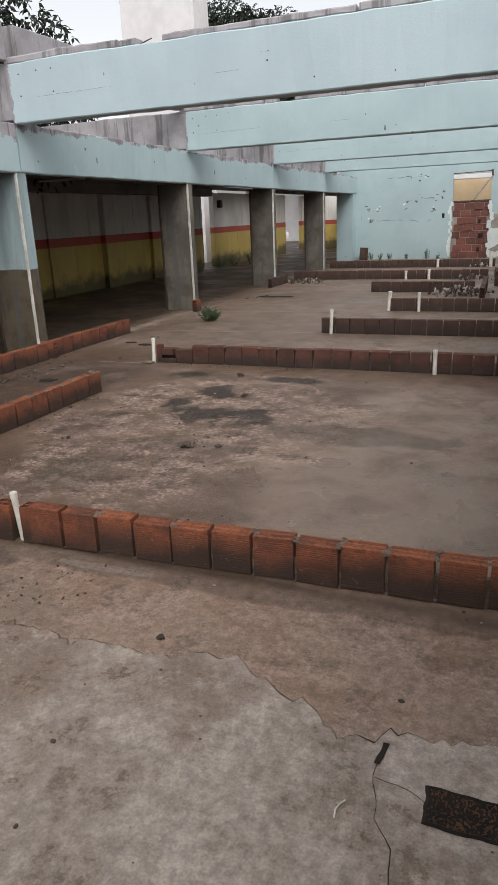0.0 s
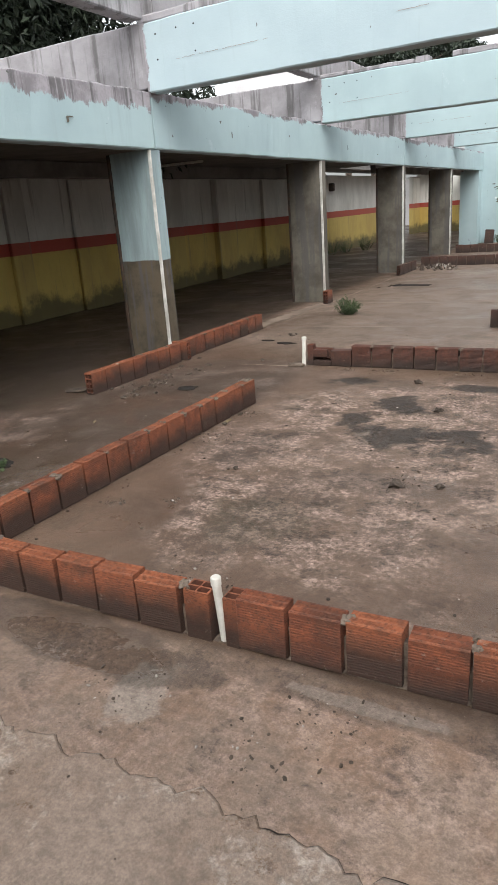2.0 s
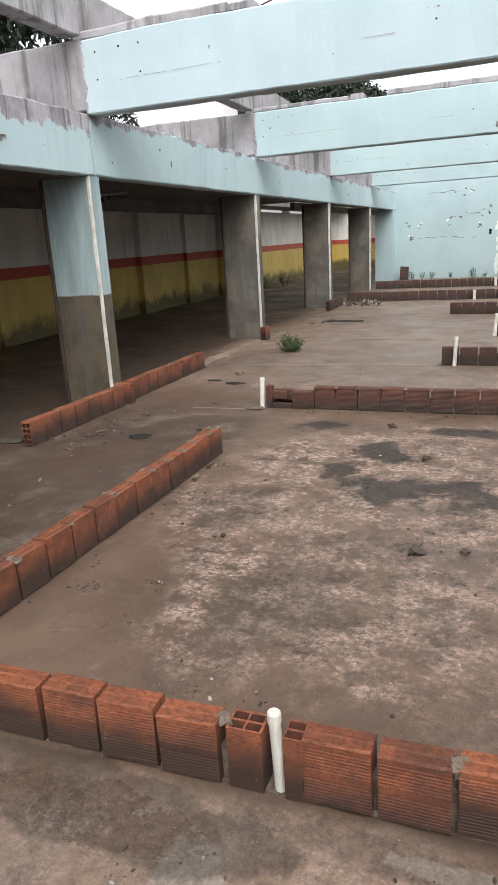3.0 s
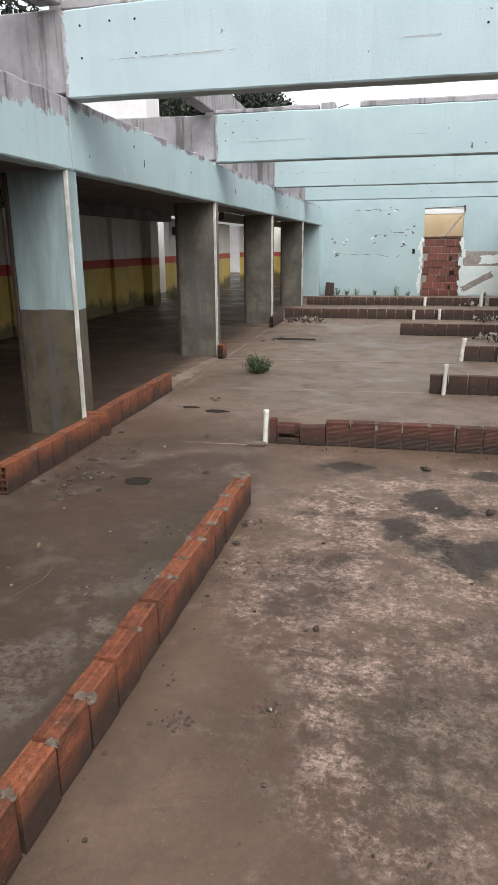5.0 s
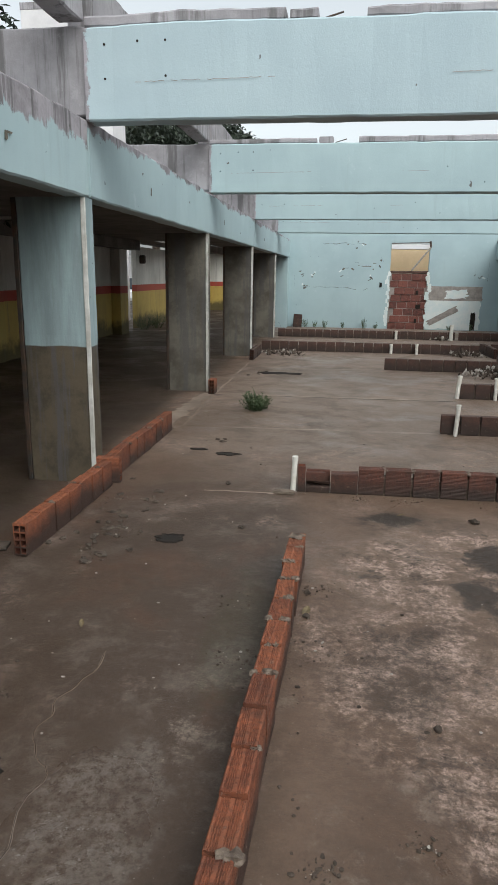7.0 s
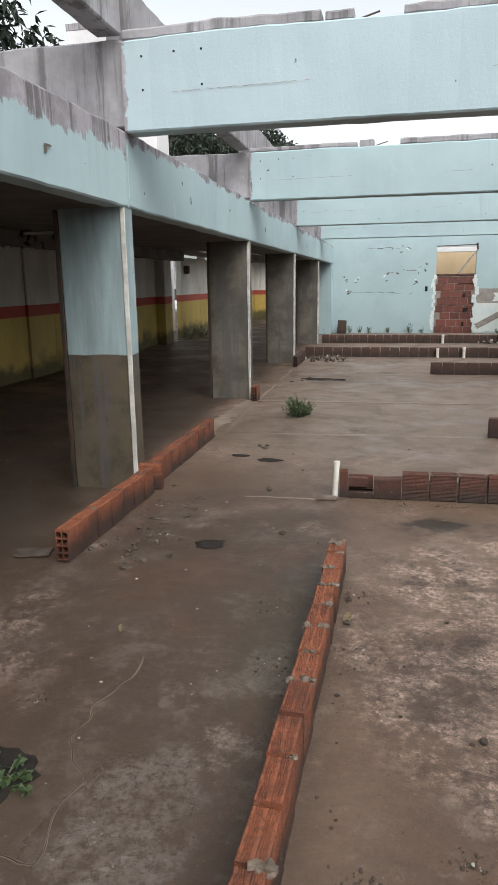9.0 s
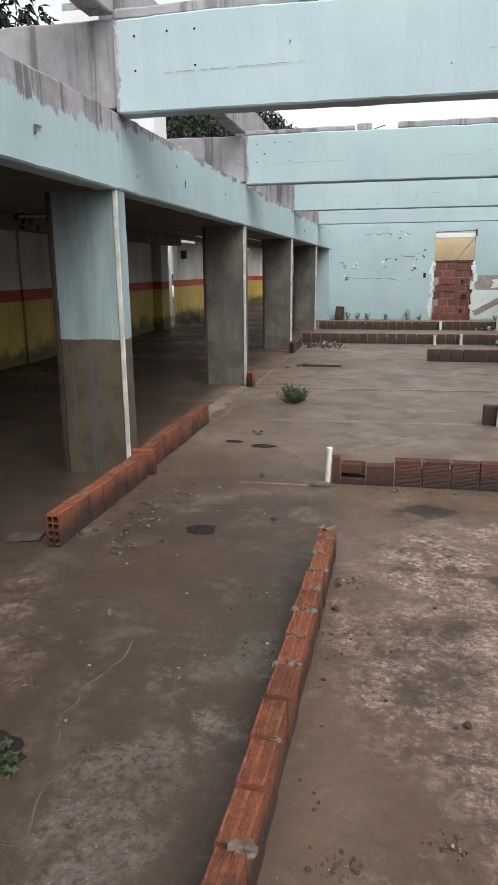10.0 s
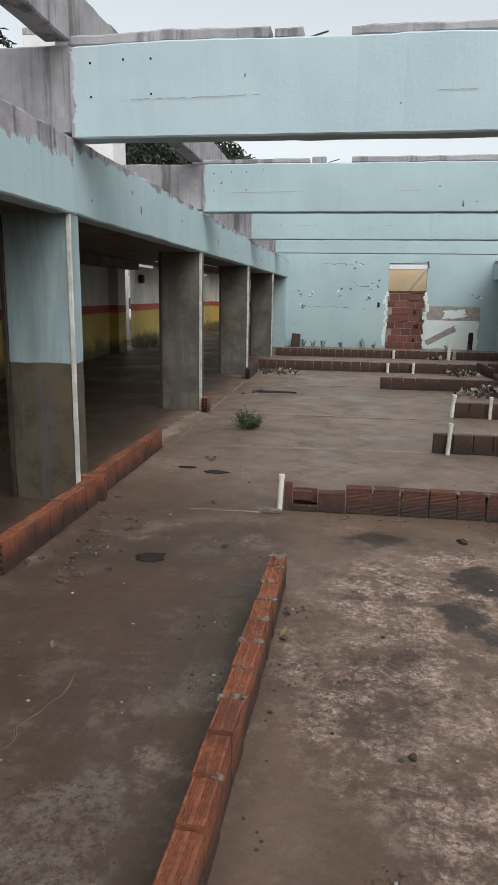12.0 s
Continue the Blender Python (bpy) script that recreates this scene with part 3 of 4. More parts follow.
# ---- walls ----
def wall_y(name, x, y0, y1, z1, mat, label, t=0.15):
    bm = bmesh.new()
    box(bm, x - t, x, y0, y1, 0, z1)
    return structure(name, bm, mat, label, "wall")


w = wall_y("wall_west", -9.5, -9, 20.35, 2.6, BAND, "wall painted white, red and yellow, sooty at its foot")
wall_y("wall_west_2", -9.5, 21.3, 28.6, 2.3, BAND, "wall painted white, red and yellow in open light")
wall_y("wall_west_3", -9.5, 30.9, 34, 2.3, BAND, "wall painted white, red and yellow in open light")
for y0, y1, d in ((8.6, 9.0, 0.08), (10.07, 10.8, 0.07), (12.6, 13.4, 0.05), (14.65, 15.18, 0.14), (15.25, 16.05, 0.05), (17.0, 17.8, 0.10), (19.1, 19.7, 0.25), (4.4, 4.9, 0.15)):
    tagged(part("pilaster", rough_bar(-9.502, -9.5 + d, y0, y1, 0, 2.15, 0.15, 0.003), BAND),
           "pilaster painted white, red and yellow on the wall", "pilaster", "wall pilasters")
bm = bmesh.new()
box(bm, -9.65, -5.5, 32, 32.15, 0, 2.6)
structure("wall_bay_end", bm, BAND, "painted end wall of the side bay", "wall")
bm = bmesh.new()
box(bm, -9.65, 8, -9.15, -9, 0, 3.2)
structure("wall_south", bm, BLUE, "pale blue wall closing the hall behind", "wall")
# added wall, dark in colour to stand in for the far bay's shade
bm = bmesh.new()
box(bm, 4.6, 4.75, -9, 26, 0, 2.6)
structure("wall_east", bm, CONC, "dark grey wall added to stand for shade in the far bay", "wall")

# far wall, with a walled-up doorway
FY = 23.455
DX0, DX1 = -2.25, -1.12
bm = bmesh.new()
box(bm, -5.85, DX0, FY, FY + 0.16, 0, 3.2)
# run on to x 4.6 to keep daylight out of the far bay
box(bm, DX1, 4.6, FY, FY + 0.16, 0, 3.2)
box(bm, DX0, DX1, FY, FY + 0.16, 2.55, 3.2)
structure("wall_north", bm, BLUE, "pale blue far wall with flaking, cracked paint", "wall")
bm = bmesh.new()
box(bm, -5.84, -5.31, 22.95, FY - 0.003, 0, 2.09)
structure("wall_return", bm, BLUE, "pale blue pier in the corner of the far wall", "wall")
bm = bmesh.new()
box(bm, 1.0, 1.5, 22.95, FY - 0.003, 0, 2.09)
structure("wall_return_2", bm, BLUE, "pale blue pier in the corner of the far wall", "wall")
bm = bmesh.new()
box(bm, -3.2, 0.4, FY + 1.6, FY + 1.75, 0, 2.5)
structure("wall_beyond", bm, BEIGE, "beige painted wall seen over the walled-up doorway", "wall")


# ---- low walls of hollow clay blocks ----
BL, BT, BH = 0.1815, 0.082, 0.196


def groove_line(a, b, bands, depth):
    """Points from 0 to 1 with fine grooves inside the bands: (position, depth)."""
    out = []
    for s, e, n in bands:
        for i in range(n):
            c = s + (e - s) * (i + 0.5) / n
            h = (e - s) / n * 0.5
            out += [(c - h, 0), (c - h * 0.45, depth), (c + h * 0.25, depth), (c + h * 0.6, 0)]
    return out


def block_mesh(name, hollow=False, length=BL, grooved=True, cells=4):
    bm = bmesh.new()
    r = 0.004
    prof = [(-BT / 2, r)]
    side = groove_line(0, 1, ((0.08, 0.44, 7), (0.56, 0.92, 7)), 0.0016) if grooved else []
    topg = groove_line(0, 1, ((0.12, 0.44, 4), (0.56, 0.88, 4)), 0.0035) if grooved else []
    prof += [(-BT / 2 + d, p * BH) for p, d in side] + [(-BT / 2, BH - r), (-BT / 2 + r, BH)]
    prof += [(-BT / 2 + p * BT, BH - d) for p, d in topg] + [(BT / 2 - r, BH), (BT / 2, BH - r)]
    prof += [(BT / 2 - d, p * BH) for p, d in side[::-1]] + [(BT / 2, r), (BT / 2 - r, 0), (-BT / 2 + r, 0)]
    a = [bm.verts.new((-length / 2, y, z)) for y, z in prof]
    b = [bm.verts.new((length / 2, y, z)) for y, z in prof]
    n = len(prof)
    for i in range(n):
        bm.faces.new((a[i], b[i], b[(i + 1) % n], a[(i + 1) % n]))
    if not hollow:
        bm.faces.new(a[::-1])
        bm.faces.new(b)
    else:
        ys = [-BT / 2 + 0.001, -0.033, -0.004, 0.004, 0.033, BT / 2 - 0.001]
        zs = [0.001] + [0.012 + 0.178 / cells * k + o for k in range(cells) for o in (0, 0.178 / cells - 0.0105)] + [BH - 0.001]
        for x, flip in ((-length / 2, 1), (length / 2, -1)):
            for i in range(5):
                for j in range(len(zs) - 1):
                    q = [(ys[i], zs[j]), (ys[i + 1], zs[j]), (ys[i + 1], zs[j + 1]), (ys[i], zs[j + 1])]
                    f = [bm.verts.new((x, *p)) for p in q]
                    if i % 2 and j % 2:
                        d = [bm.verts.new((x + flip * 0.07, *p)) for p in q]
                        for k in range(4):
                            bm.faces.new((f[k], f[(k + 1) % 4], d[(k + 1) % 4], d[k])).material_index = 1
                        bm.faces.new(d).material_index = 1
                    else:
                        bm.faces.new(f)
    bmesh.ops.recalc_face_normals(bm, faces=bm.faces)
    return bm


MESH = {}
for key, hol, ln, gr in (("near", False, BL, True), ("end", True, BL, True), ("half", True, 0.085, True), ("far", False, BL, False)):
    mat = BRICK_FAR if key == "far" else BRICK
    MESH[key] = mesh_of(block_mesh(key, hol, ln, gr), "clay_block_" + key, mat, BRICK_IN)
MESH["near_mid"] = mesh_of(block_mesh("m", False), "clay_block_dark_brown", BRICK_MID, BRICK_IN)
MESH["end_mid"] = mesh_of(block_mesh("m", True), "clay_block_dark_brown_end", BRICK_MID, BRICK_IN)
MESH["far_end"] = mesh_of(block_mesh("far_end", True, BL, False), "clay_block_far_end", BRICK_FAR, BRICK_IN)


def low_wall(start, end, label, far=False, mid=False, gap_at=None, ends=True, group="low block walls", first=0.0):
    """One course of blocks from start to end on the floor. gap_at: distance at which two upright half blocks flank a pipe."""
    s, e = Vector((*start, 0)), Vector((*end, 0))
    d = (e - s)
    total = d.length
    ang = math.degrees(math.atan2(d.y, d.x))
    w = thing("low_wall", (s.x, s.y, 0, 0, 0, ang), label, "low wall", group)
    pitch = BL + 0.016
    x = first
    bed = bmesh.new()
    box(bed, 0.01, total - 0.01, -BT / 2 + 0.008, BT / 2 - 0.008, 0.0, 0.004)
    mort = bmesh.new()
    k = 0
    jumped = False
    while x + BL < total + 0.03:
        if gap_at is not None and not jumped and x + BL > gap_at - 0.1:
            for c, key in ((gap_at - 0.089, "half_up"), (gap_at + 0.049, "quarter_up")):
                o = new("brick", MESH[key])
                o.parent = w
                o.matrix_local = pose(c, 0, 0, 0, 0, 0)
            x = gap_at + 0.078
            jumped = True
            continue
        last = x + pitch + BL >= total + 0.03
        kind = ("far_end" if far else "end") if ends and (k == 0 or last) else ("far" if far else "near")
        o = new("brick", MESH[kind + "_mid" if mid else kind])
        o.parent = w
        o.matrix_local = pose(x + BL / 2, random.uniform(-0.004, 0.004), 0.001 + random.uniform(0, 0.007),
                              random.uniform(-1.6, 1.6), random.uniform(-1.0, 1.0), random.uniform(-2.0, 2.0))
        if not last:
            box(mort, x + BL - 0.003, x + pitch + 0.003, -BT / 2 + 0.026, BT / 2 - 0.026, 0.003, BH - random.uniform(0.03, 0.09))
            if random.random() < (0.25 if far else 0.75):
                for _ in range(random.randint(2, 5)):
                    lump(mort, (x + pitch - 0.003 + random.uniform(-0.012, 0.012), random.uniform(-0.04, 0.04), BH - 0.002), random.uniform(0.008, 0.022), random.random() * 9)
        x += pitch
        k += 1
    part("mortar", mort, MORTAR, w, "crumbled grey mortar in the joints")
    part("mortar_bed", bed, MORTAR, w)
    return w


def upright_cut(cells, wide):
    """A cut block stood on end, its open cells facing up."""
    bm = block_mesh("u", True, BH, False, cells)
    bm.transform(Matrix.Translation((0, 0, BH / 2)) @ Euler((0, radians(90), 0)).to_matrix().to_4x4() @ Matrix.Translation((0, 0, -BH / 2)))
    bm.transform(Matrix.Diagonal((wide / BH, 1, 1, 1)))
    bmesh.ops.recalc_face_normals(bm, faces=bm.faces)
    return bm


MESH["half_up"] = mesh_of(upright_cut(2, 0.104), "clay_block_upright", BRICK, BRICK_IN)
MESH["quarter_up"] = mesh_of(upright_cut(1, 0.054), "clay_block_upright_slice", BRICK, BRICK_IN)
MESH["end_up"] = mesh_of(upright_cut(1, 0.058), "clay_block_upright_end", BRICK_MID, BRICK_IN)

NEARL = "single course of orange hollow clay blocks on the floor"
FARL = "single course of dark damp clay blocks across the floor"
low_wall((-3.7725, 2.617), (2.1, 2.77), NEARL, gap_at=1.5325, first=0.0)
low_wall((-3.702, 2.715), (-3.655, 5.49), "low clay block wall running towards the columns", first=0.01)
w = low_wall((-3.305, 6.862), (0.72, 6.885), "low dark brown clay block wall with a broken end", mid=True, first=0.0)
o = new("brick", MESH["end_up"])
o.parent = w
o.matrix_local = pose(-0.425, 0.0, 0, 0, 0, 3)
b = rough_bar(-0.205, -0.008, -0.046, 0.046, 0, 0.158, 0.02, 0.003, 0.014, 0.006)
part("brick", b, BRICK_MID, w, "clay block with a broken top edge")
b = rough_bar(-0.39, -0.213, -0.046, 0.046, 0, 0.052, 0.02, 0.003, 0.006, 0.005)
for bar in ((-0.39, -0.25, -0.040, 0.0, 0.085, 0.158), (-0.39, -0.213, 0.02, 0.044, 0.04, 0.165), (-0.33, -0.213, -0.03, 0.03, 0.07, 0.078)):
    c = rough_bar(*bar, 0.02, 0.003, 0.010, 0.003)
    me = mesh_of(c, "shards")
    b.from_mesh(me)
    bpy.data.meshes.remove(me)
part("brick", b, BRICK_MID, w, "smashed clay block with its cells laid open")
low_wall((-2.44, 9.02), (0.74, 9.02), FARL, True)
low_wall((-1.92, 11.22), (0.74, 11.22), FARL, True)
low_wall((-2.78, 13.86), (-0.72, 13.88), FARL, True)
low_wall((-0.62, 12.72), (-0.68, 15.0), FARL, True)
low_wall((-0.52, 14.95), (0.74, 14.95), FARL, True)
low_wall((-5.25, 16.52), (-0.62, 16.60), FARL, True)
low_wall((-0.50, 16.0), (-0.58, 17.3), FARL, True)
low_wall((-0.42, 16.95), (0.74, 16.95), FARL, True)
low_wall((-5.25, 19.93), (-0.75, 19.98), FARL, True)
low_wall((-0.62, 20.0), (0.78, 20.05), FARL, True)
low_wall((-5.215, 5.33), (-5.20, 6.72), "low clay block wall at the foot of the column")
low_wall((-5.305, 6.785), (-5.115, 6.80), "single hollow clay block laid across the end of a low wall")
low_wall((-5.235, 6.86), (-5.225, 8.73), "low clay block wall at the foot of the column")
low_wall((-5.21, 10.80), (-5.21, 11.02), "single hollow clay block beside a column")
low_wall((-5.21, 14.62), (-5.21, 15.9), FARL, True)


def pipe(x, y, h, r=0.02, lean=(0.0, 0.0), name="pvc_pipe"):
    bm = bmesh.new()
    tube(bm, [(0, 0, 0), (lean[0] * 0.5, lean[1] * 0.5, h * 0.5), (lean[0], lean[1], h - 0.03)], r, 14)
    p = thing(name, (x, y, 0), "short white plastic pipe standing out of the floor", "pipe", "plastic pipe stubs")
    part("pipe_wall", bm, PVC, p)
    bm = bmesh.new()
    tube(bm, [(lean[0], lean[1], h - 0.032), (lean[0], lean[1], h - 0.004), (lean[0], lean[1], h)], [r * 1.16, r * 1.16, r * 0.95], 14)
    part("end_cap", bm, PVC, p, "taped white end cap")
    return p


pipe(-2.238, 2.645, 0.275, 0.0165, (0.0, -0.025))
pipe(-3.79, 6.80, 0.28, 0.02, (0.012, 0.0))
pipe(-0.70, 6.81, 0.24)
pipe(-2.30, 8.94, 0.325, 0.022, (0.012, 0))
pipe(-1.95, 11.2, 0.31, 0.028, (0.02, 0))
pipe(-1.47, 11.15, 0.3, 0.024)
pipe(-2.52, 16.45, 0.2, 0.03)
pipe(-2.0, 16.45, 0.22, 0.03)
pipe(-0.36, 14.85, 0.36, 0.04)
pipe(-0.83, 19.85, 0.4, 0.045)
pipe(-2.2, 19.86, 0.22, 0.035)
# mortar pad at the foot of one pipe
bm = bmesh.new()
box(bm, -3.93, -3.77, 6.72, 6.80, 0.0, 0.022)
bmesh.ops.bevel(bm, geom=bm.edges[:], offset=0.008, segments=2, affect="EDGES")
tagged(part("mortar_pad", bm, MORTAR), "flat grey mortar pad at the foot of a pipe", "mortar pad")

# bucket on the floor by the far low wall
b = thing("bucket", (0.55, 16.45, 0), "small white plastic bucket on the floor by a low wall", "bucket")
bm = bmesh.new()
tube(bm, [(0, 0, 0), (0, 0, 0.30), (0, 0, 0.32)], [0.12, 0.15, 0.155], 18)
part("pail", bm, PVC, b)
bm = bmesh.new()
tube(bm, [(0, 0, 0.3205), (0, 0, 0.335)], [0.15, 0.14], 18)
part("lid", bm, PVC, b)

# ---- infill of the walled-up doorway ----
inf = thing("doorway_infill", ((DX0 + DX1) / 2, FY + 0.08, 0), "dark red brick infill walling up a doorway, ragged edges", "brick infill")
bmk = bmesh.new()
box(bmk, -0.1425, 0.1425, -0.045, 0.045, 0, 0.193)
bmesh.ops.bevel(bmk, geom=bmk.edges[:], offset=0.006, segments=1, affect="EDGES")
INF = mesh_of(bmk, "infill_brick", mat_brick("dark_red_brick", (0.21, 0.068, 0.048), (0.10, 0.036, 0.028), 0.25))
for row in range(8):
    x = -0.60 + 0.10 * (row % 3)
    while x < 0.5:
        left, right = max(x, -0.56 + random.uniform(0, 0.03)), min(x + 0.285, 0.56 - random.uniform(0, 0.03))
        if right - left > 0.05:
            o = new("brick", INF)
            o.parent = inf
            o.matrix_local = Matrix.Translation((0.5 * (left + right), random.uniform(-0.02, 0.008), row * 0.208)) @ Matrix.Diagonal(((right - left) / 0.285, 1, 1, 1))
        x += 0.296
b = bmesh.new()
box(b, -0.555, 0.555, -0.035, 0.04, 0, 1.665)
part("mortar", b, SCAR, inf, "pale mortar of the infill")
b = rough_bar(-0.565, 0.565, -0.06, 0.045, 1.668, 1.735, 0.06, 0.008, 0.012)
part("capping", b, BRICK_FAR, inf, "dark broken capping course")
# solid near-black blocks stand in for the shade inside open cells
for hx, hz in ((0.27, 0.26), (0.29, 0.68), (0.36, 0.69), (0.27, 1.10)):
    part("open_cell", bevelled(hx - 0.035, hx + 0.035, -0.0675, -0.03, hz - 0.06, hz + 0.06, 0.006, 1), DARK, inf, "dark open cell of a hollow block")
l = tagged(part("lintel", rough_bar(DX0 + 0.003, DX1 - 0.003, FY - 0.02, FY + 0.16, 2.36, 2.50, 0.1, 0.006), WHITE), "white lintel over the walled-up doorway", "lintel")
bm = bmesh.new()
tube(bm, [(-1.62, FY - 0.03, 1.74), (-1.35, FY - 0.04, 2.1), (-1.10, FY - 0.03, 2.42)], 0.025, 8)
tagged(part("slanted_bar", bm, CHIP), "pale slanting bar across the doorway", "bar")
bm = bmesh.new()
tube(bm, [(-2.25, FY - 0.02, 2.53), (-1.1, FY - 0.02, 2.56)], 0.014, 6)
tube(bm, [(-1.12, FY - 0.02, 2.6), (-1.1, FY - 0.02, 2.4)], 0.03, 6)
tagged(part("dark_rail", bm, METAL), "dark iron rail over the doorway", "rail")


tagged(part("plaster_patch", ragged_plate(-0.32, 0.47, 1.55, 0.86, FY, 1.0, 0.004), CHALK), "chalky pale plaster patch on the far wall", "plaster patch")
tagged(part("plaster_scar", ragged_plate(-0.32, 1.09, 1.62, 0.42, FY, 2.0, 0.006, rag=0.05), SCAR), "band of bare brown plaster scar on the far wall", "plaster scar")
tagged(part("plaster_scar", ragged_plate(-0.25, 1.06, 0.62, 0.24, FY, 7.0, 0.010, rag=0.5), CHALK), "pale remnant of plaster within the scar", "plaster patch")
tagged(part("plaster_scar", ragged_plate(-0.62, 0.42, 0.95, 0.17, FY, 3.0, 0.010, rag=0.2, tilt=0.5), SCAR), "slanting bare plaster scar on the far wall", "plaster scar")
# flat near-black plate: the hole's shade is all in its colour
bm = ragged_plate(0.28, 0.28, 0.14, 0.5, FY, 4.0, 0.012, rag=0.3)
tagged(part("dark_hole", bm, DARK), "small dark hole at the foot of the far wall", "hole")


def crack(points, width, y, name, label):
    """A jagged flaked crack line on the far wall."""
    bm = bmesh.new()
    path = []
    for (x0, z0), (x1, z1) in zip(points, points[1:]):
        n = max(2, int(math.hypot(x1 - x0, z1 - z0) / 0.05))
        path += [(x0 + (x1 - x0) * i / n, z0 + (z1 - z0) * i / n) for i in range(n)]
    up, dn = [], []
    for i, (x, z) in enumerate(path):
        j = 0.03 * noise.noise(Vector((x * 4, z * 4, 1)))
        wv = 0.6 * width * (0.1 + max(0.0, 0.9 * noise.noise(Vector((x * 5, z * 5, 9))) + 0.35))
        dx = 0.5 * wv
        up.append(bm.verts.new((x + j + dx * 0.5, y - 0.005, z + j + wv * 0.5)))
        dn.append(bm.verts.new((x + j - dx * 0.5, y - 0.005, z + j - wv * 0.5)))
    for i in range(len(path) - 1):
        bm.faces.new((up[i], up[i + 1], dn[i + 1], dn[i]))
    return tagged(part(name, bm, CONC), label, "crack", "wall cracks")


CL = "jagged crack with flaked paint in the far wall"
crack(((-4.3, 2.5), (-3.71, 2.52), (-3.35, 2.5), (-3.1, 2.53), (-2.95, 2.46)), 0.05, FY, "wall_crack", CL)
crack(((-4.85, 1.24), (-4.5, 1.22), (-4.1, 1.23), (-3.5, 1.21), (-3.2, 1.16)), 0.03, FY, "wall_crack", CL)
crack(((-3.3, 1.97), (-3.15, 1.96)), 0.05, FY, "wall_crack", CL)
crack(((-3.12, 1.88), (-2.76, 1.86)), 0.05, FY, "wall_crack", CL)
crack(((-3.7, 1.80), (-3.45, 1.79)), 0.03, FY, "wall_crack", CL)
crack(((-2.53, 2.12), (-2.47, 2.0), (-2.56, 1.9)), 0.06, FY, "wall_crack", CL)
crack(((-2.95, 1.4), (-2.78, 1.5), (-2.74, 1.44)), 0.06, FY, "wall_crack", CL)
crack(((-3.02, 1.14), (-2.85, 1.22)), 0.04, FY, "wall_crack", CL)
crack(((-5.12, 1.7), (-5.13, 1.2)), 0.02, FY, "wall_crack", CL)
crack(((0.62, 2.0), (0.60, 1.4)), 0.02, FY, "wall_crack", CL)
# another flat plate whose near-black colour stands for a shaded hole
tagged(part("plaster_scar", ragged_plate(-2.51, 1.31, 0.07, 0.14, FY, 6.0, 0.012, 16, 0.2), DARK), "small dark hole in the far wall", "hole")
for k in range(14):
    zz = 0.15 + k * 0.115
    tagged(part("plaster_patch", ragged_plate(DX0 - 0.03 + random.uniform(-0.04, 0.03), zz, random.uniform(0.05, 0.13), 0.13, FY, 11.0 + k, 0.008, 14, 0.4), CHALK), "broken pale plaster edge of the doorway", "plaster patch", "doorway plaster edges")
    tagged(part("plaster_patch", ragged_plate(DX1 + 0.04 + random.uniform(-0.05, 0.03), zz, random.uniform(0.06, 0.15), 0.13, FY, 31.0 + k, 0.008, 14, 0.4), CHALK), "broken pale plaster edge of the doorway", "plaster patch", "doorway plaster edges")

fr = random.Random(21)
for k in range(34):
    x, zz, sx = fr.choice(((-4.82, 1.6, 0.05), (-4.58, 1.55, 0.04), (-4.84, 1.26, 0.05), (-3.67, 1.59, 0.03), (-3.5, 2.5, 0.3), (-3.0, 1.8, 0.25), (-2.8, 1.45, 0.15), (-2.6, 1.95, 0.08), (0.35, 1.6, 0.15)))
    pale = k % 5 == 0
    tagged(part("paint_flake", ragged_plate(x + fr.gauss(0, sx), zz + fr.gauss(0, 0.07), fr.uniform(0.03, 0.10), fr.uniform(0.015, 0.05), FY, 50.0 + k, 0.005, 14, 0.6, fr.uniform(-0.8, 0.8)),
                CHALK if pale else CONC), "small pale flake of paint on the far wall" if pale else "small dark chip of lost paint on the far wall", "paint flake", "paint flakes")

# ---- loose things on the floor ----
bm = bmesh.new()
EDGE = ((-6.0, 1.9), (-2.4, 2.0), (-1.96, 2.01), (-1.66, 2.0), (-1.47, 1.98), (-1.33, 1.995), (-1.06, 2.0), (-1.0, 2.05), (-0.80, 2.06), (-0.66, 1.98),
        (-0.51, 1.90), (-0.38, 1.83), (-0.27, 1.825), (-0.235, 1.88), (-0.05, 1.88), (0.08, 1.935), (0.6, 1.9), (4.0, 1.9))
top = []
for (x0, y0), (x1, y1) in zip(EDGE, EDGE[1:]):
    n = max(2, int((x1 - x0) / 0.025))
    for i in range(n):
        x, y = x0 + (x1 - x0) * i / n, y0 + (y1 - y0) * i / n
        top.append((x, y + 0.05 * noise.noise(Vector((x * 9, 0, 2))) + 0.035 * noise.noise(Vector((x * 31, 0, 5)))))
a = [bm.verts.new((x, y, 0.007)) for x, y in top]
b = [bm.verts.new((x, y + 0.010, 0.0005)) for x, y in top]
c = [bm.verts.new((x, -6.0, 0.007)) for x, y in top]
for i in range(len(top) - 1):
    bm.faces.new((a[i], a[i + 1], b[i + 1], b[i]))
    bm.faces.new((c[i], c[i + 1], a[i + 1], a[i]))
bmesh.ops.recalc_face_normals(bm, faces=bm.faces)
cr = bmesh.new()
lo, hi = [], []
for x, y in top:
    w = max(0.0004, 0.008 * noise.noise(Vector((x * 6, 3, 1))) + 0.001)
    if x < -1.75:
        w = 0.0002
    lo.append(cr.verts.new((x, y + 0.008, 0.0022)))
    hi.append(cr.verts.new((x, y + 0.009 + w, 0.0018)))
for i in range(len(top) - 1):
    cr.faces.new((lo[i], lo[i + 1], hi[i + 1], hi[i]))
tagged(part("floor_crack", cr, DARK), "dark broken crack along the edge of the screed", "crack")
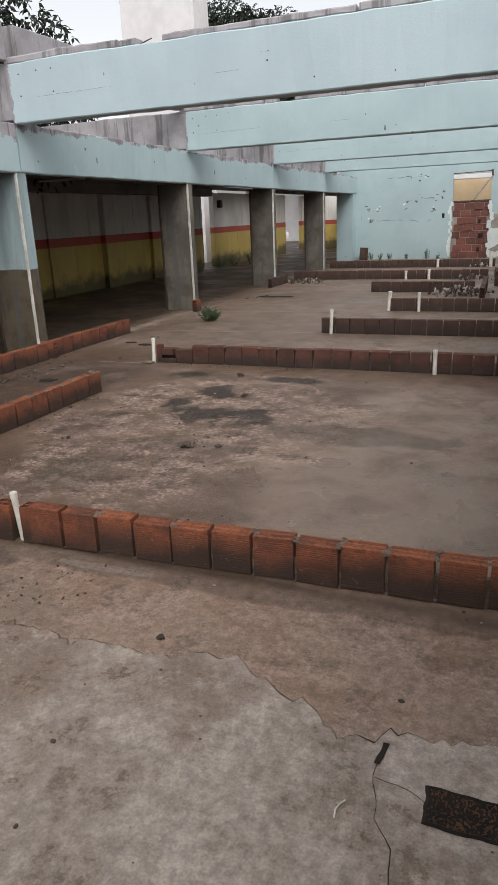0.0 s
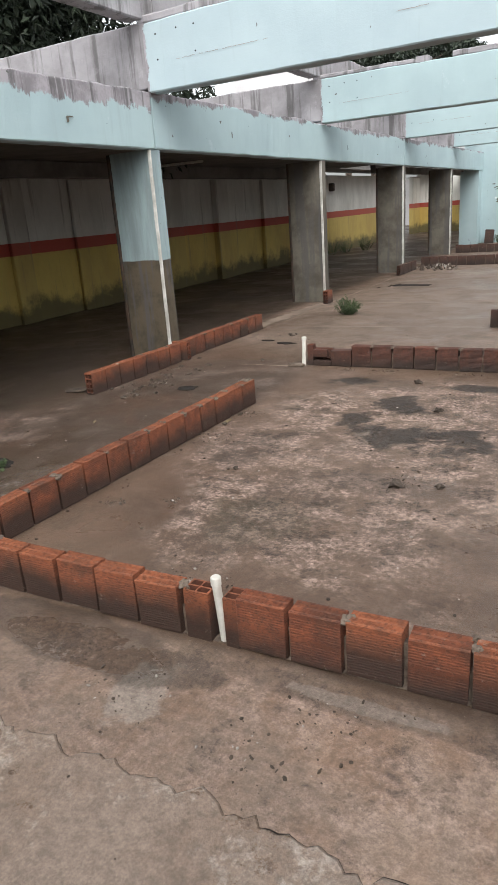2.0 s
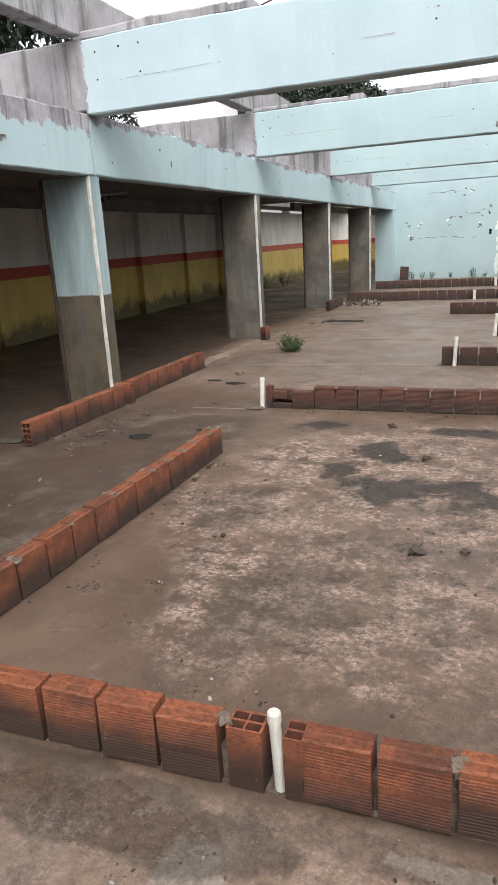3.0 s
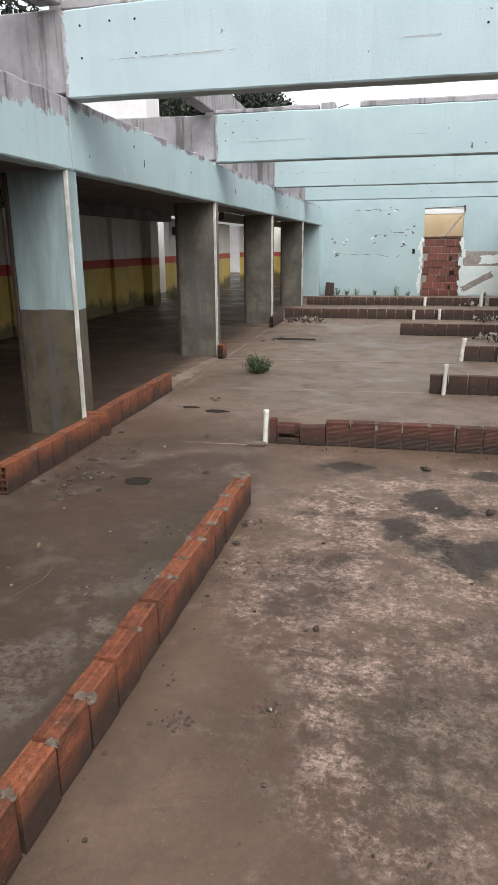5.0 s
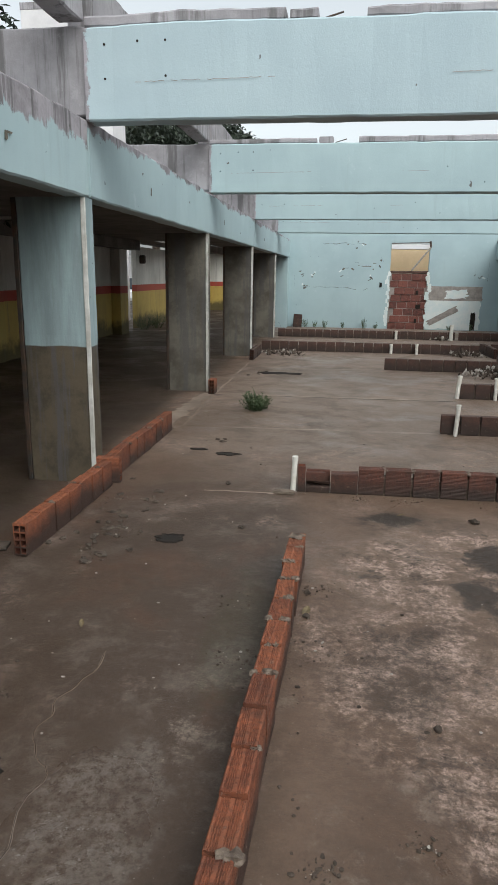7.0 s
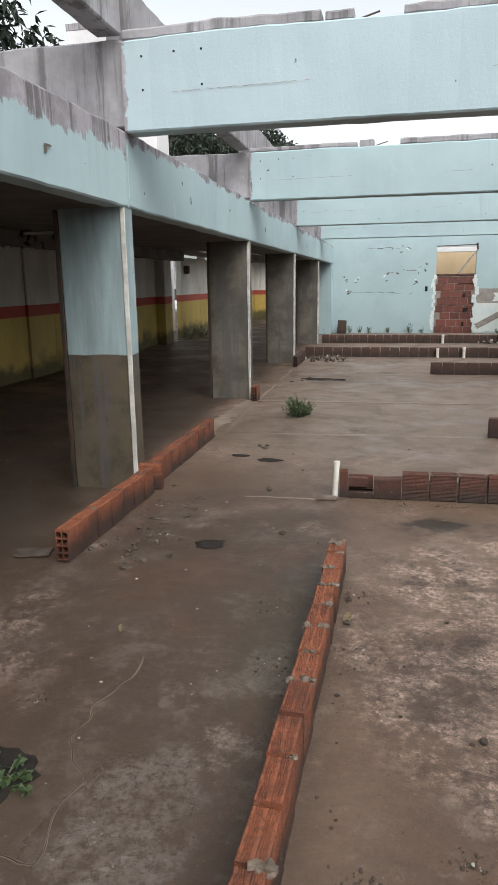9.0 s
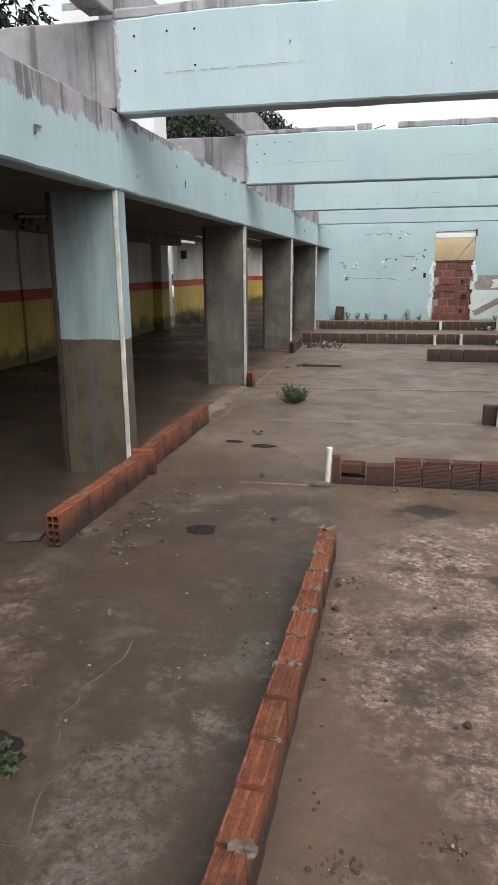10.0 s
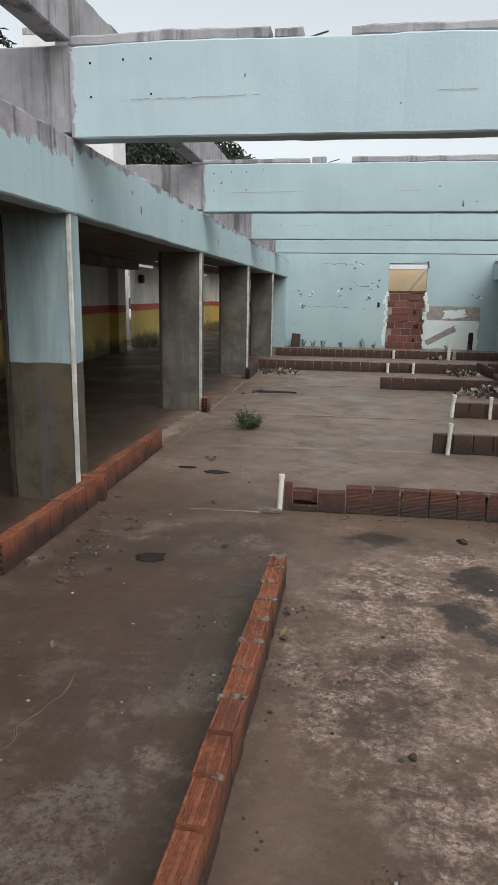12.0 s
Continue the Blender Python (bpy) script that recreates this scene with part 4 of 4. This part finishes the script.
structure("pavement_screed", bm, SCREED, "pale grey wet cement screed with a broken edge", "screed")


def floor_line(points, width, z, mat, name, label, category, jag=0.03):
    bm = bmesh.new()
    path = []
    for (x0, y0), (x1, y1) in zip(points, points[1:]):
        n = max(2, int(math.hypot(x1 - x0, y1 - y0) / 0.03))
        path += [(x0 + (x1 - x0) * i / n, y0 + (y1 - y0) * i / n) for i in range(n)]
    L, R = [], []
    for i, (x, y) in enumerate(path):
        x2, y2 = path[min(i + 1, len(path) - 1)]
        x1, y1 = path[max(i - 1, 0)]
        d = Vector((x2 - x1, y2 - y1)).normalized()
        j = jag * noise.noise(Vector((x * 8, y * 8, 4)))
        w = width * (0.5 + 0.9 * abs(noise.noise(Vector((x * 14, y * 14, 7)))))
        nx, ny = -d.y, d.x
        L.append(bm.verts.new((x + nx * (j + w / 2), y + ny * (j + w / 2), z)))
        R.append(bm.verts.new((x + nx * (j - w / 2), y + ny * (j - w / 2), z)))
    for i in range(len(path) - 1):
        bm.faces.new((L[i], R[i], R[i + 1], L[i + 1]))
    return tagged(part(name, bm, mat), label, category)


CRK = "thin dark crack in the concrete floor"
floor_line(((-0.25, 1.815), (-0.24, 1.73), (-0.225, 1.55), (-0.17, 1.47), (-0.1, 1.2)), 0.0035, 0.010, DARK, "floor_crack", CRK, "crack")
floor_line(((-0.24, 1.70), (0.0, 1.62), (0.3, 1.60)), 0.003, 0.010, DARK, "floor_crack", CRK, "crack")
floor_line(((-0.24, 1.83), (-0.245, 1.71)), 0.028, 0.0103, DARK, "floor_crack", CRK, "crack")
PALEJ = mat_plain("pale_joint_cement", (0.34, 0.262, 0.205), (0.17, 0.125, 0.096), 2, 0.55)
LANE = ((-4.9, 3.36), (-4.55, 3.35), (-4.34, 3.4), (-4.33, 3.59), (-4.36, 3.75), (-4.45, 3.88), (-4.46, 4.07), (-4.40, 4.3), (-4.42, 4.5))
floor_line(LANE, 0.009, 0.0015, PALEJ, "floor_crack", "pale crumbling edge of a crack in the floor", "crack", 0.06)
floor_line(LANE, 0.0035, 0.003, DARK, "floor_crack", CRK, "crack", 0.06)
JL = "pale cement joint across the concrete floor"
floor_line(((-5.1, 8.86), (-2.3, 9.0)), 0.10, 0.003, PALEJ, "floor_joint", JL, "floor joint", 0.02)
floor_line(((-5.2, 10.86), (-1.95, 11.0)), 0.09, 0.003, PALEJ, "floor_joint", JL, "floor joint", 0.02)
floor_line(((-5.2, 10.80), (-4.7, 10.84), (-1.95, 10.93)), 0.022, 0.0036, DARK, "floor_crack", CRK, "crack")
floor_line(((-5.0, 13.7), (-1.0, 13.75)), 0.08, 0.003, PALEJ, "floor_joint", JL, "floor joint", 0.02)
floor_line(((-4.45, 6.72), (-3.86, 6.74)), 0.03, 0.003, PALEJ, "floor_joint", JL, "floor joint", 0.02)
floor_line(((-5.36, 8.5), (-5.33, 9.7), (-5.28, 10.95)), 0.26, 0.002, PALEJ, "floor_apron", "pale worn cement strip between two columns", "floor strip", 0.03)
floor_line(((-5.12, 8.7), (-5.18, 11.0), (-5.2, 14.5)), 0.05, 0.003, PALEJ, "floor_joint", JL, "floor joint", 0.02)


def pit(cx, cy, rx, ry, seed, mat, label, z=0.0015, n=30, square=False):
    bm = bmesh.new()
    ring = []
    for i in range(n):
        t = 2 * math.pi * i / n
        q = 1 + 0.5 * noise.noise(Vector((math.cos(t) * 2, math.sin(t) * 2, seed))) + 0.25 * noise.noise(Vector((math.cos(t) * 7, math.sin(t) * 7, seed)))
        if square:
            q = (0.9 + 0.2 * (q - 1)) / max(abs(math.cos(t)), abs(math.sin(t)))
        ring.append((cx + rx * q * math.cos(t), cy + ry * q * math.sin(t)))
    o = [bm.verts.new((x, y, z + 0.0)) for x, y in ring]
    m = [bm.verts.new((cx + (x - cx) * 0.93, cy + (y - cy) * 0.93, z + 0.008)) for x, y in ring]
    i2 = [bm.verts.new((cx + (x - cx) * 0.8, cy + (y - cy) * 0.8, z + 0.002)) for x, y in ring]
    for i in range(n):
        k = (i + 1) % n
        bm.faces.new((o[i], o[k], m[k], m[i]))
        bm.faces.new((m[i], m[k], i2[k], i2[i]))
    bm.faces.new(i2)
    return tagged(part("floor_hole", bm, mat), label, "floor hole")


# the shade of these shallow holes is put into their near-black fill
pit(-4.46, 5.74, 0.085, 0.07, 1, DARK, "small dark broken hole in the concrete floor")
pit(-4.46, 7.78, 0.10, 0.05, 2, DARK, "small dark broken hole in the concrete floor")
pit(-4.75, 7.9, 0.08, 0.03, 3, DARK, "small dark broken hole in the concrete floor")
pit(-4.68, 3.68, 0.19, 0.14, 5, DARK, "broken hole in the floor with green weeds", 0.003)
pit(0.03, 1.64, 0.145, 0.072, 8, DARK, "dark dirt-filled hole in the screed", 0.0085, 40, True)
pit(-4.5, 13.0, 0.35, 0.12, 9, DARK, "dark dirty patch in the concrete floor")

bm = bmesh.new()
rr = random.Random(12)
for i in range(320):
    k = Matrix.Translation((0.03 + rr.uniform(-0.12, 0.12), 1.64 + rr.uniform(-0.06, 0.06), 0.013)) @ Euler((rr.random(), rr.random(), rr.uniform(0, 6))).to_matrix().to_4x4() @ Matrix.Diagonal((rr.uniform(0.6, 2), 0.7, 0.5, 1))
    bmesh.ops.create_icosphere(bm, subdivisions=1, radius=rr.uniform(0.002, 0.005), matrix=k)
tagged(part("dirt_crumbs", bm, mat_plain("reddish_brown_dirt", (0.11, 0.05, 0.025), (0.05, 0.024, 0.013), 30, 0.95)), "brown fibrous dirt filling a hole in the screed", "dirt", kind="stuff")

# pebbles and crumbs: uncountable
bm = bmesh.new()
rng = random.Random(4)
for i in range(420):
    x, y = rng.uniform(-5, 0.6), rng.uniform(0.9, 9.5)
    lump_r = rng.choice((0.002, 0.003, 0.004, 0.005, 0.009))
    z = 0.008 if y < 1.8 else 0.001
    res = bmesh.ops.create_icosphere(bm, subdivisions=1, radius=lump_r, matrix=Matrix.Translation((x, y, z + lump_r * 0.3)) @ Matrix.Diagonal((rng.uniform(0.7, 1.6), 1, 0.6, 1)))
tagged(part("pebbles", bm, STONE), "scattered dark crumbs and pebbles on the floor", "pebbles", kind="stuff")
bm = bmesh.new()
for i in range(200):
    x, y = rng.uniform(-5, 0.6), rng.uniform(0.9, 8)
    r = rng.choice((0.003, 0.004, 0.006))
    z = 0.008 if y < 1.8 else 0.001
    bmesh.ops.create_icosphere(bm, subdivisions=1, radius=r, matrix=Matrix.Translation((x, y, z + r * 0.3)) @ Matrix.Diagonal((rng.uniform(0.7, 1.8), 1, 0.6, 1)))
tagged(part("plaster_crumbs", bm, CHIP), "scattered pale plaster crumbs on the floor", "crumbs", kind="stuff")


def stone(x, y, r, seed, mat=None):
    bm = bmesh.new()
    lump(bm, (0, 0, r * 0.45), r, seed, 0.6)
    o = tagged(part("stone", bm, mat or STONE), "loose chunk of broken concrete on the floor", "stone", "loose stones")
    o.location = (x, y, 0.0)
    return o


for i, (x, y, r) in enumerate(((-2.08, 4.19, 0.035), (-1.86, 4.25, 0.022), (-2.2, 5.6, 0.03), (-2.55, 6.35, 0.03), (-3.57, 4.9, 0.018), (-3.58, 5.15, 0.018),
                               (-1.15, 2.1, 0.015), (-4.05, 6.0, 0.02), (-4.3, 6.9, 0.02), (-3.05, 4.15, 0.016))):
    stone(x, y, r, i + 0.5)
for i in range(16):
    stone(-4.95 + rng.uniform(-0.2, 0.35), 5.9 + rng.uniform(-0.6, 0.6), rng.uniform(0.008, 0.02), 40 + i)
for i in range(12):
    stone(-3.58 + rng.uniform(-0.03, 0.07), 3.4 + rng.uniform(-0.2, 2.0), rng.uniform(0.003, 0.007), 60 + i)


def rubble(cx, cy, sx, sy, n, hgt, seed, label, pale=0.5):
    r = random.Random(seed)
    p = thing("rubble_heap", (cx, cy, 0), label, "rubble heap", "rubble heaps")
    for mat, share, nm in ((STONE, 1 - pale, "dark_rubble"), (CHIP, pale, "pale_rubble")):
        bm = bmesh.new()
        for i in range(int(n * share)):
            x, y = r.gauss(0, sx * 0.45), r.gauss(0, sy * 0.45)
            q = math.exp(-(x / sx) ** 2 - (y / sy) ** 2)
            rr = r.uniform(0.012, 0.042)
            res = bmesh.ops.create_icosphere(bm, subdivisions=1, radius=rr)
            k = Matrix.Translation((x, y, rr * 0.5 + r.uniform(0, hgt) * q)) @ Euler((r.uniform(0, 6), r.uniform(0, 6), r.uniform(0, 6))).to_matrix().to_4x4() @ Matrix.Diagonal((1.7 * r.uniform(0.6, 1.2), r.uniform(0.5, 1), r.uniform(0.35, 0.8), 1))
            for v in res["verts"]:
                v.co = k @ v.co
        tagged(part(nm, bm, mat, p), kind="stuff")
    return p


rubble(-1.05, 13.4, 0.5, 0.35, 150, 0.14, 1, "heap of broken rubble and pale plaster against a low wall", 0.4)
rubble(-1.05, 16.3, 0.4, 0.25, 60, 0.12, 2, "small heap of broken rubble by a low wall", 0.3)
rubble(-4.75, 15.9, 0.5, 0.35, 90, 0.08, 3, "scattered rubble by the low wall", 0.25)
rubble(-1.1, 19.75, 0.3, 0.2, 30, 0.08, 4, "small heap of broken rubble by a low wall", 0.5)


# ---- weeds ----
def weed(x, y, rad, hgt, n, seed, label, name="weed"):
    r = random.Random(seed)
    p = thing(name, (x, y, 0), label, "weed", "weeds")
    st, lf = bmesh.new(), bmesh.new()
    for i in range(n):
        a, d = r.uniform(0, 6.283), rad * math.sqrt(r.random())
        base = Vector((d * 0.4 * math.cos(a), d * 0.4 * math.sin(a), 0))
        h = hgt * r.uniform(0.45, 1.0) * (1 - 0.35 * d / rad)
        tip = Vector((d * math.cos(a), d * math.sin(a), h))
        tube(st, [base, base.lerp(tip, 0.6) + Vector((0, 0, 0.02)), tip], [0.004, 0.003, 0.0015], 4)
        for k in range(11):
            c = base.lerp(tip, 0.3 + 0.7 * k / 10)
            q = Euler((r.uniform(-1.0, 1.0), r.uniform(-1.0, 1.0), r.uniform(0, 6.28))).to_matrix()
            L, W = r.uniform(0.02, 0.042), r.uniform(0.008, 0.014)
            v = [lf.verts.new(c + q @ Vector(u)) for u in ((0, 0, 0), (L * 0.5, W, 0.004), (L, 0, 0), (L * 0.5, -W, 0.004))]
            lf.faces.new(v)
    part("stems", st, LEAF, p)
    tagged(part("leaves", lf, LEAF, p), kind="stuff")
    return p


weed(-4.49, 9.85, 0.2, 0.27, 60, 1, "small bushy green weed growing from a floor joint")
weed(-4.60, 3.66, 0.14, 0.06, 16, 2, "low green weeds in a broken floor hole")
for i, (x, h) in enumerate(((-4.9, 0.4), (-4.75, 0.35), (-4.45, 0.3), (-4.15, 0.3), (-2.95, 0.42), (-3.6, 0.22), (-2.6, 0.2), (-0.4, 0.2), (0.2, 0.25), (-5.05, 0.35))):
    weed(x, FY - 0.15, 0.10, h, 9, 10 + i, "thin green weed at the foot of the far wall")
for i, (x, y) in enumerate(((-9.2, 20.9), (-9.0, 21.6), (-8.6, 22.3))):
    weed(x, y, 0.3, 0.5, 30, 30 + i, "tall green weeds in the wall opening")
b = tagged(part("red_block", bevelled(-0.13, 0.13, -0.06, 0.06, 0, 0.4, 0.01), BRICK_FAR), "reddish block standing against the far wall", "block")
b.matrix_world = pose(-5.0, FY - 0.25, 0, 0, 4, 8)

# ---- beyond: tower, trees, car ----
t = thing("water_tower", (-12.12, 23.9, -0.12), "pale pink-white square tower behind the building", "tower")
part("tower_wall", rough_bar(-1.37, 1.37, -0.6, 0.6, 0, 9.2, 0.4, 0.01), WHITE, t)
part("tower_cap", rough_bar(-1.38, 1.38, -0.61, 0.61, 9.2, 9.4, 0.3, 0.012), CONC_UP, t)

# flat shard, a curl of white cord, mortar dab and crumbs on the floor
b = tagged(part("floor_shard", rough_bar(-0.1, 0.1, -0.06, 0.06, 0, 0.02, 0.03, 0.006), STONE), "flat concrete shard lying beside the low wall", "shard")
b.matrix_world = pose(-5.45, 5.42, 0.001, 0, 0, 12)
bm = bmesh.new()
tube(bm, [(-0.315, 1.52, 0.011), (-0.318, 1.545, 0.012), (-0.312, 1.565, 0.012), (-0.300, 1.585, 0.011)], 0.0025, 6)
tagged(part("cord_scrap", bm, PVC), "short curl of white cord on the screed", "cord")
bm = bmesh.new()
lump(bm, (0, 0, 0.003), 0.038, 1.3, 0.3)
b = tagged(part("mortar_dab", bm, MORTAR), "dab of grey mortar on the end block of the low wall", "mortar dab")
b.matrix_world = pose(-3.66, 5.42, BH + 0.002)
fr = random.Random(33)


def crumb(seed):
    bm = bmesh.new()
    lump(bm, (0, 0, 0.004), 0.028, seed * 1.7, 0.35)
    return bm


for k in range(34):
    x, y = fr.choice(((-4.85, 5.75), (-4.95, 6.15), (-5.0, 5.6), (-4.7, 8.3), (-4.9, 12.9), (-4.6, 15.6), (-4.9, 6.6)))
    b = tagged(part("mortar_crumb", crumb(k), STONE), "flat crumb of broken mortar on the floor", "mortar crumb", "mortar crumbs")
    b.matrix_world = pose(x + fr.gauss(0, 0.12), y + fr.gauss(0, 0.2), 0.001, 0, 0, fr.uniform(0, 180)) @ Matrix.Diagonal((fr.uniform(0.4, 1.5), fr.uniform(0.4, 1.2), 1, 1))


def tree(x, y, h, crown_r, seed, n=1500, leaf=0.28, low=0.4):
    r = random.Random(seed)
    p = thing("tree", (x, y, -0.12), "dark green leafy tree behind the building", "tree", "background trees")
    tr, cr = bmesh.new(), bmesh.new()
    tube(tr, [(0, 0, 0), (0.1, 0.05, h * 0.3), (0.0, 0.2, h * 0.62)], [0.3, 0.24, 0.14], 8)
    heads = []
    for i in range(9):
        a = i * 2.4 + r.uniform(-0.3, 0.3)
        d = crown_r * r.uniform(0.45, 0.85)
        tip = Vector((d * math.cos(a), d * math.sin(a), h * r.uniform(low + 0.12, 0.93)))
        s = Vector((0.05, 0.1, h * r.uniform(0.3, 0.6)))
        tube(tr, [s, s.lerp(tip, 0.5) + Vector((0, 0, 0.3)), tip], [0.1, 0.07, 0.025], 6)
        heads.append((tip, crown_r * r.uniform(0.35, 0.6)))
    heads.append((Vector((0, 0, h * 0.85)), crown_r * 0.6))
    for i in range(n):
        c, rad = r.choice(heads)
        d = Vector((r.gauss(0, 1), r.gauss(0, 1), r.gauss(0, 0.8))).normalized() * rad * (r.random() ** 0.45)
        o = c + d
        q = Euler((r.uniform(-0.9, 0.9), r.uniform(-0.9, 0.9), r.uniform(0, 6.28))).to_matrix()
        for k in range(3):
            L, W = leaf * r.uniform(0.6, 1.2), leaf * r.uniform(0.16, 0.28)
            q2 = q @ Euler((0, 0.3, k * 2.1 + r.uniform(-0.4, 0.4))).to_matrix()
            cr.faces.new([cr.verts.new(o + q2 @ Vector(u)) for u in ((0, 0, 0), (L * 0.5, W, -0.02), (L, 0, -0.08), (L * 0.5, -W, -0.02))])
    part("trunk", tr, BARK, p)
    tagged(part("crown", cr, CROWN, p), kind="stuff")
    return p


tree(-12.3, 10.5, 6.9, 3.7, 1, 26000, 0.16, 0.42)
tree(-14.3, 40.0, 9.4, 3.2, 3, 12000, 0.26, 0.35)
tree(-10.7, 40.5, 9.7, 3.0, 4, 12000, 0.26, 0.35)
tree(-19.6, 50.0, 15.0, 3.6, 5, 9000, 0.3, 0.6)


def car(x, y, rz):
    c = thing("parked_car", (x, y, -0.1, 0, 0, rz), "white parked car seen through the wall opening", "car")
    bm = bevelled(-0.82, 0.82, -2.0, 2.0, 0.28, 0.85, 0.12, 3)
    part("body", bm, CARPAINT, c)
    bm = bmesh.new()
    v = box(bm, -0.74, 0.74, -1.3, 1.2, 0.84, 1.42)
    for q in v:
        if q.co.z > 1:
            q.co.x *= 0.8
            q.co.y *= 0.62
    bmesh.ops.bevel(bm, geom=bm.edges[:], offset=0.06, segments=2, affect="EDGES")
    part("cabin", bm, GLASSY, c)
    bm = bevelled(-0.58, 0.58, -0.78, 0.72, 1.40, 1.46, 0.02)
    part("roof", bm, CARPAINT, c)
    for sx in (-0.76, 0.76):
        for sy in (-1.25, 1.25):
            bm = bmesh.new()
            tube(bm, [(sx - 0.09, sy, 0.3), (sx + 0.09, sy, 0.3)], 0.3, 18)
            wh = part("wheel", bm, METAL, c)
            bm = bmesh.new()
            tube(bm, [(sx - 0.1, sy, 0.3), (sx + 0.1, sy, 0.3)], 0.17, 14)
            part("rim", bm, PVC, wh)
    return c


car(-15.5, 31.0, 20)
car(-14.2, 36.5, 80)
bm = bmesh.new()
box(bm, -30, -10.5, 44, 44.2, -0.1, 2.6)
structure("wall_street", bm, WHITE, "white wall across the yard", "wall")
p = thing("gate_post", (-10.2, 21.75, -0.1), "dark iron post outside the wall opening", "post")
bm = bmesh.new()
tube(bm, [(0, 0, 0), (0, 0, 2.7)], 0.06, 8)
part("shaft", bm, METAL, p)
l = thing("wall_lamp", (-9.48, 21.65, 1.95), "small dark lamp fitting on the painted wall", "lamp")
part("housing", bevelled(-0.02, 0.14, -0.07, 0.07, -0.12, 0.12, 0.02), METAL, l)
tagged(part("fluorescent_tube", bevelled(-9.09, -8.0, 12.0, 12.06, 2.33, 2.37, 0.01), PVC), "thin pale tube under the soffit", "tube")

# ---- small litter on the floor ----
LEAFDRY = mat_plain("dry_leaf", (0.20, 0.15, 0.08), (0.12, 0.09, 0.05), 40, 0.8)


def dry_leaf(x, y, rz, size):
    bm = bmesh.new()
    rows = []
    for i in range(7):
        f = i / 6
        w = size * 0.22 * math.sin(math.pi * min(0.97, 0.06 + f * 0.9))
        rows.append([bm.verts.new((f * size, q * w, 0.004 + 0.012 * f * f + 0.35 * abs(q) * w)) for q in (-1, 0, 1)])
    for a, b in zip(rows, rows[1:]):
        for k in (0, 1):
            bm.faces.new((a[k], a[k + 1], b[k + 1], b[k]))
    o = tagged(part("dry_leaf", bm, LEAFDRY), "curled dry yellow leaf lying on the floor", "leaf", "dry leaves")
    o.matrix_world = pose(x, y, 0.001, 0, 0, rz)


for x, y, rz, size in ((-4.58, 4.63, 110, 0.055), (-3.58, 4.90, 80, 0.09), (-3.05, 6.4, 10, 0.05)):
    dry_leaf(x, y, rz, size)


def dirt_clump(x, y, wide, seed, label):
    """A flat spill of many small dark and pale crumbs."""
    r = random.Random(seed)
    p = thing("dirt_clump", (x, y, 0), label, "dirt clump", "dirt clumps")
    for nm, mat, n in (("dark_dirt", STONE, 40), ("pale_dirt", CHIP, 5)):
        bm = bmesh.new()
        for i in range(n):
            k = r.choice((0.002, 0.002, 0.003, 0.003, 0.004, 0.007))
            bmesh.ops.create_icosphere(bm, subdivisions=1, radius=k, matrix=Matrix.Translation((r.gauss(0, wide), r.gauss(0, wide * 0.7), k * 0.3))
                                       @ Euler((r.random(), r.random(), r.uniform(0, 6))).to_matrix().to_4x4() @ Matrix.Diagonal((r.uniform(0.8, 2.2), 1, 0.6, 1)))
        tagged(part(nm, bm, mat, p), kind="stuff")


DC = "small spill of dark dirt and mortar crumbs on the floor"
for i, (x, y, wide) in enumerate(((-4.70, 4.10, 0.03), (-3.16, 3.62, 0.035), (-3.44, 3.5, 0.03), (-4.95, 5.45, 0.11), (-4.85, 5.85, 0.10), (-5.0, 6.4, 0.08), (-3.5, 4.6, 0.07), (-3.52, 5.2, 0.06),
                                  (-2.95, 6.72, 0.06), (-3.3, 6.7, 0.05), (-2.3, 6.7, 0.07), (-2.05, 4.3, 0.09), (-3.9, 5.0, 0.06), (-3.85, 4.5, 0.07), (-2.6, 3.0, 0.09), (-1.7, 2.42, 0.09), (-2.45, 2.3, 0.1), (-1.9, 2.2, 0.12))):
    dirt_clump(x, y, wide, 70 + i, DC)
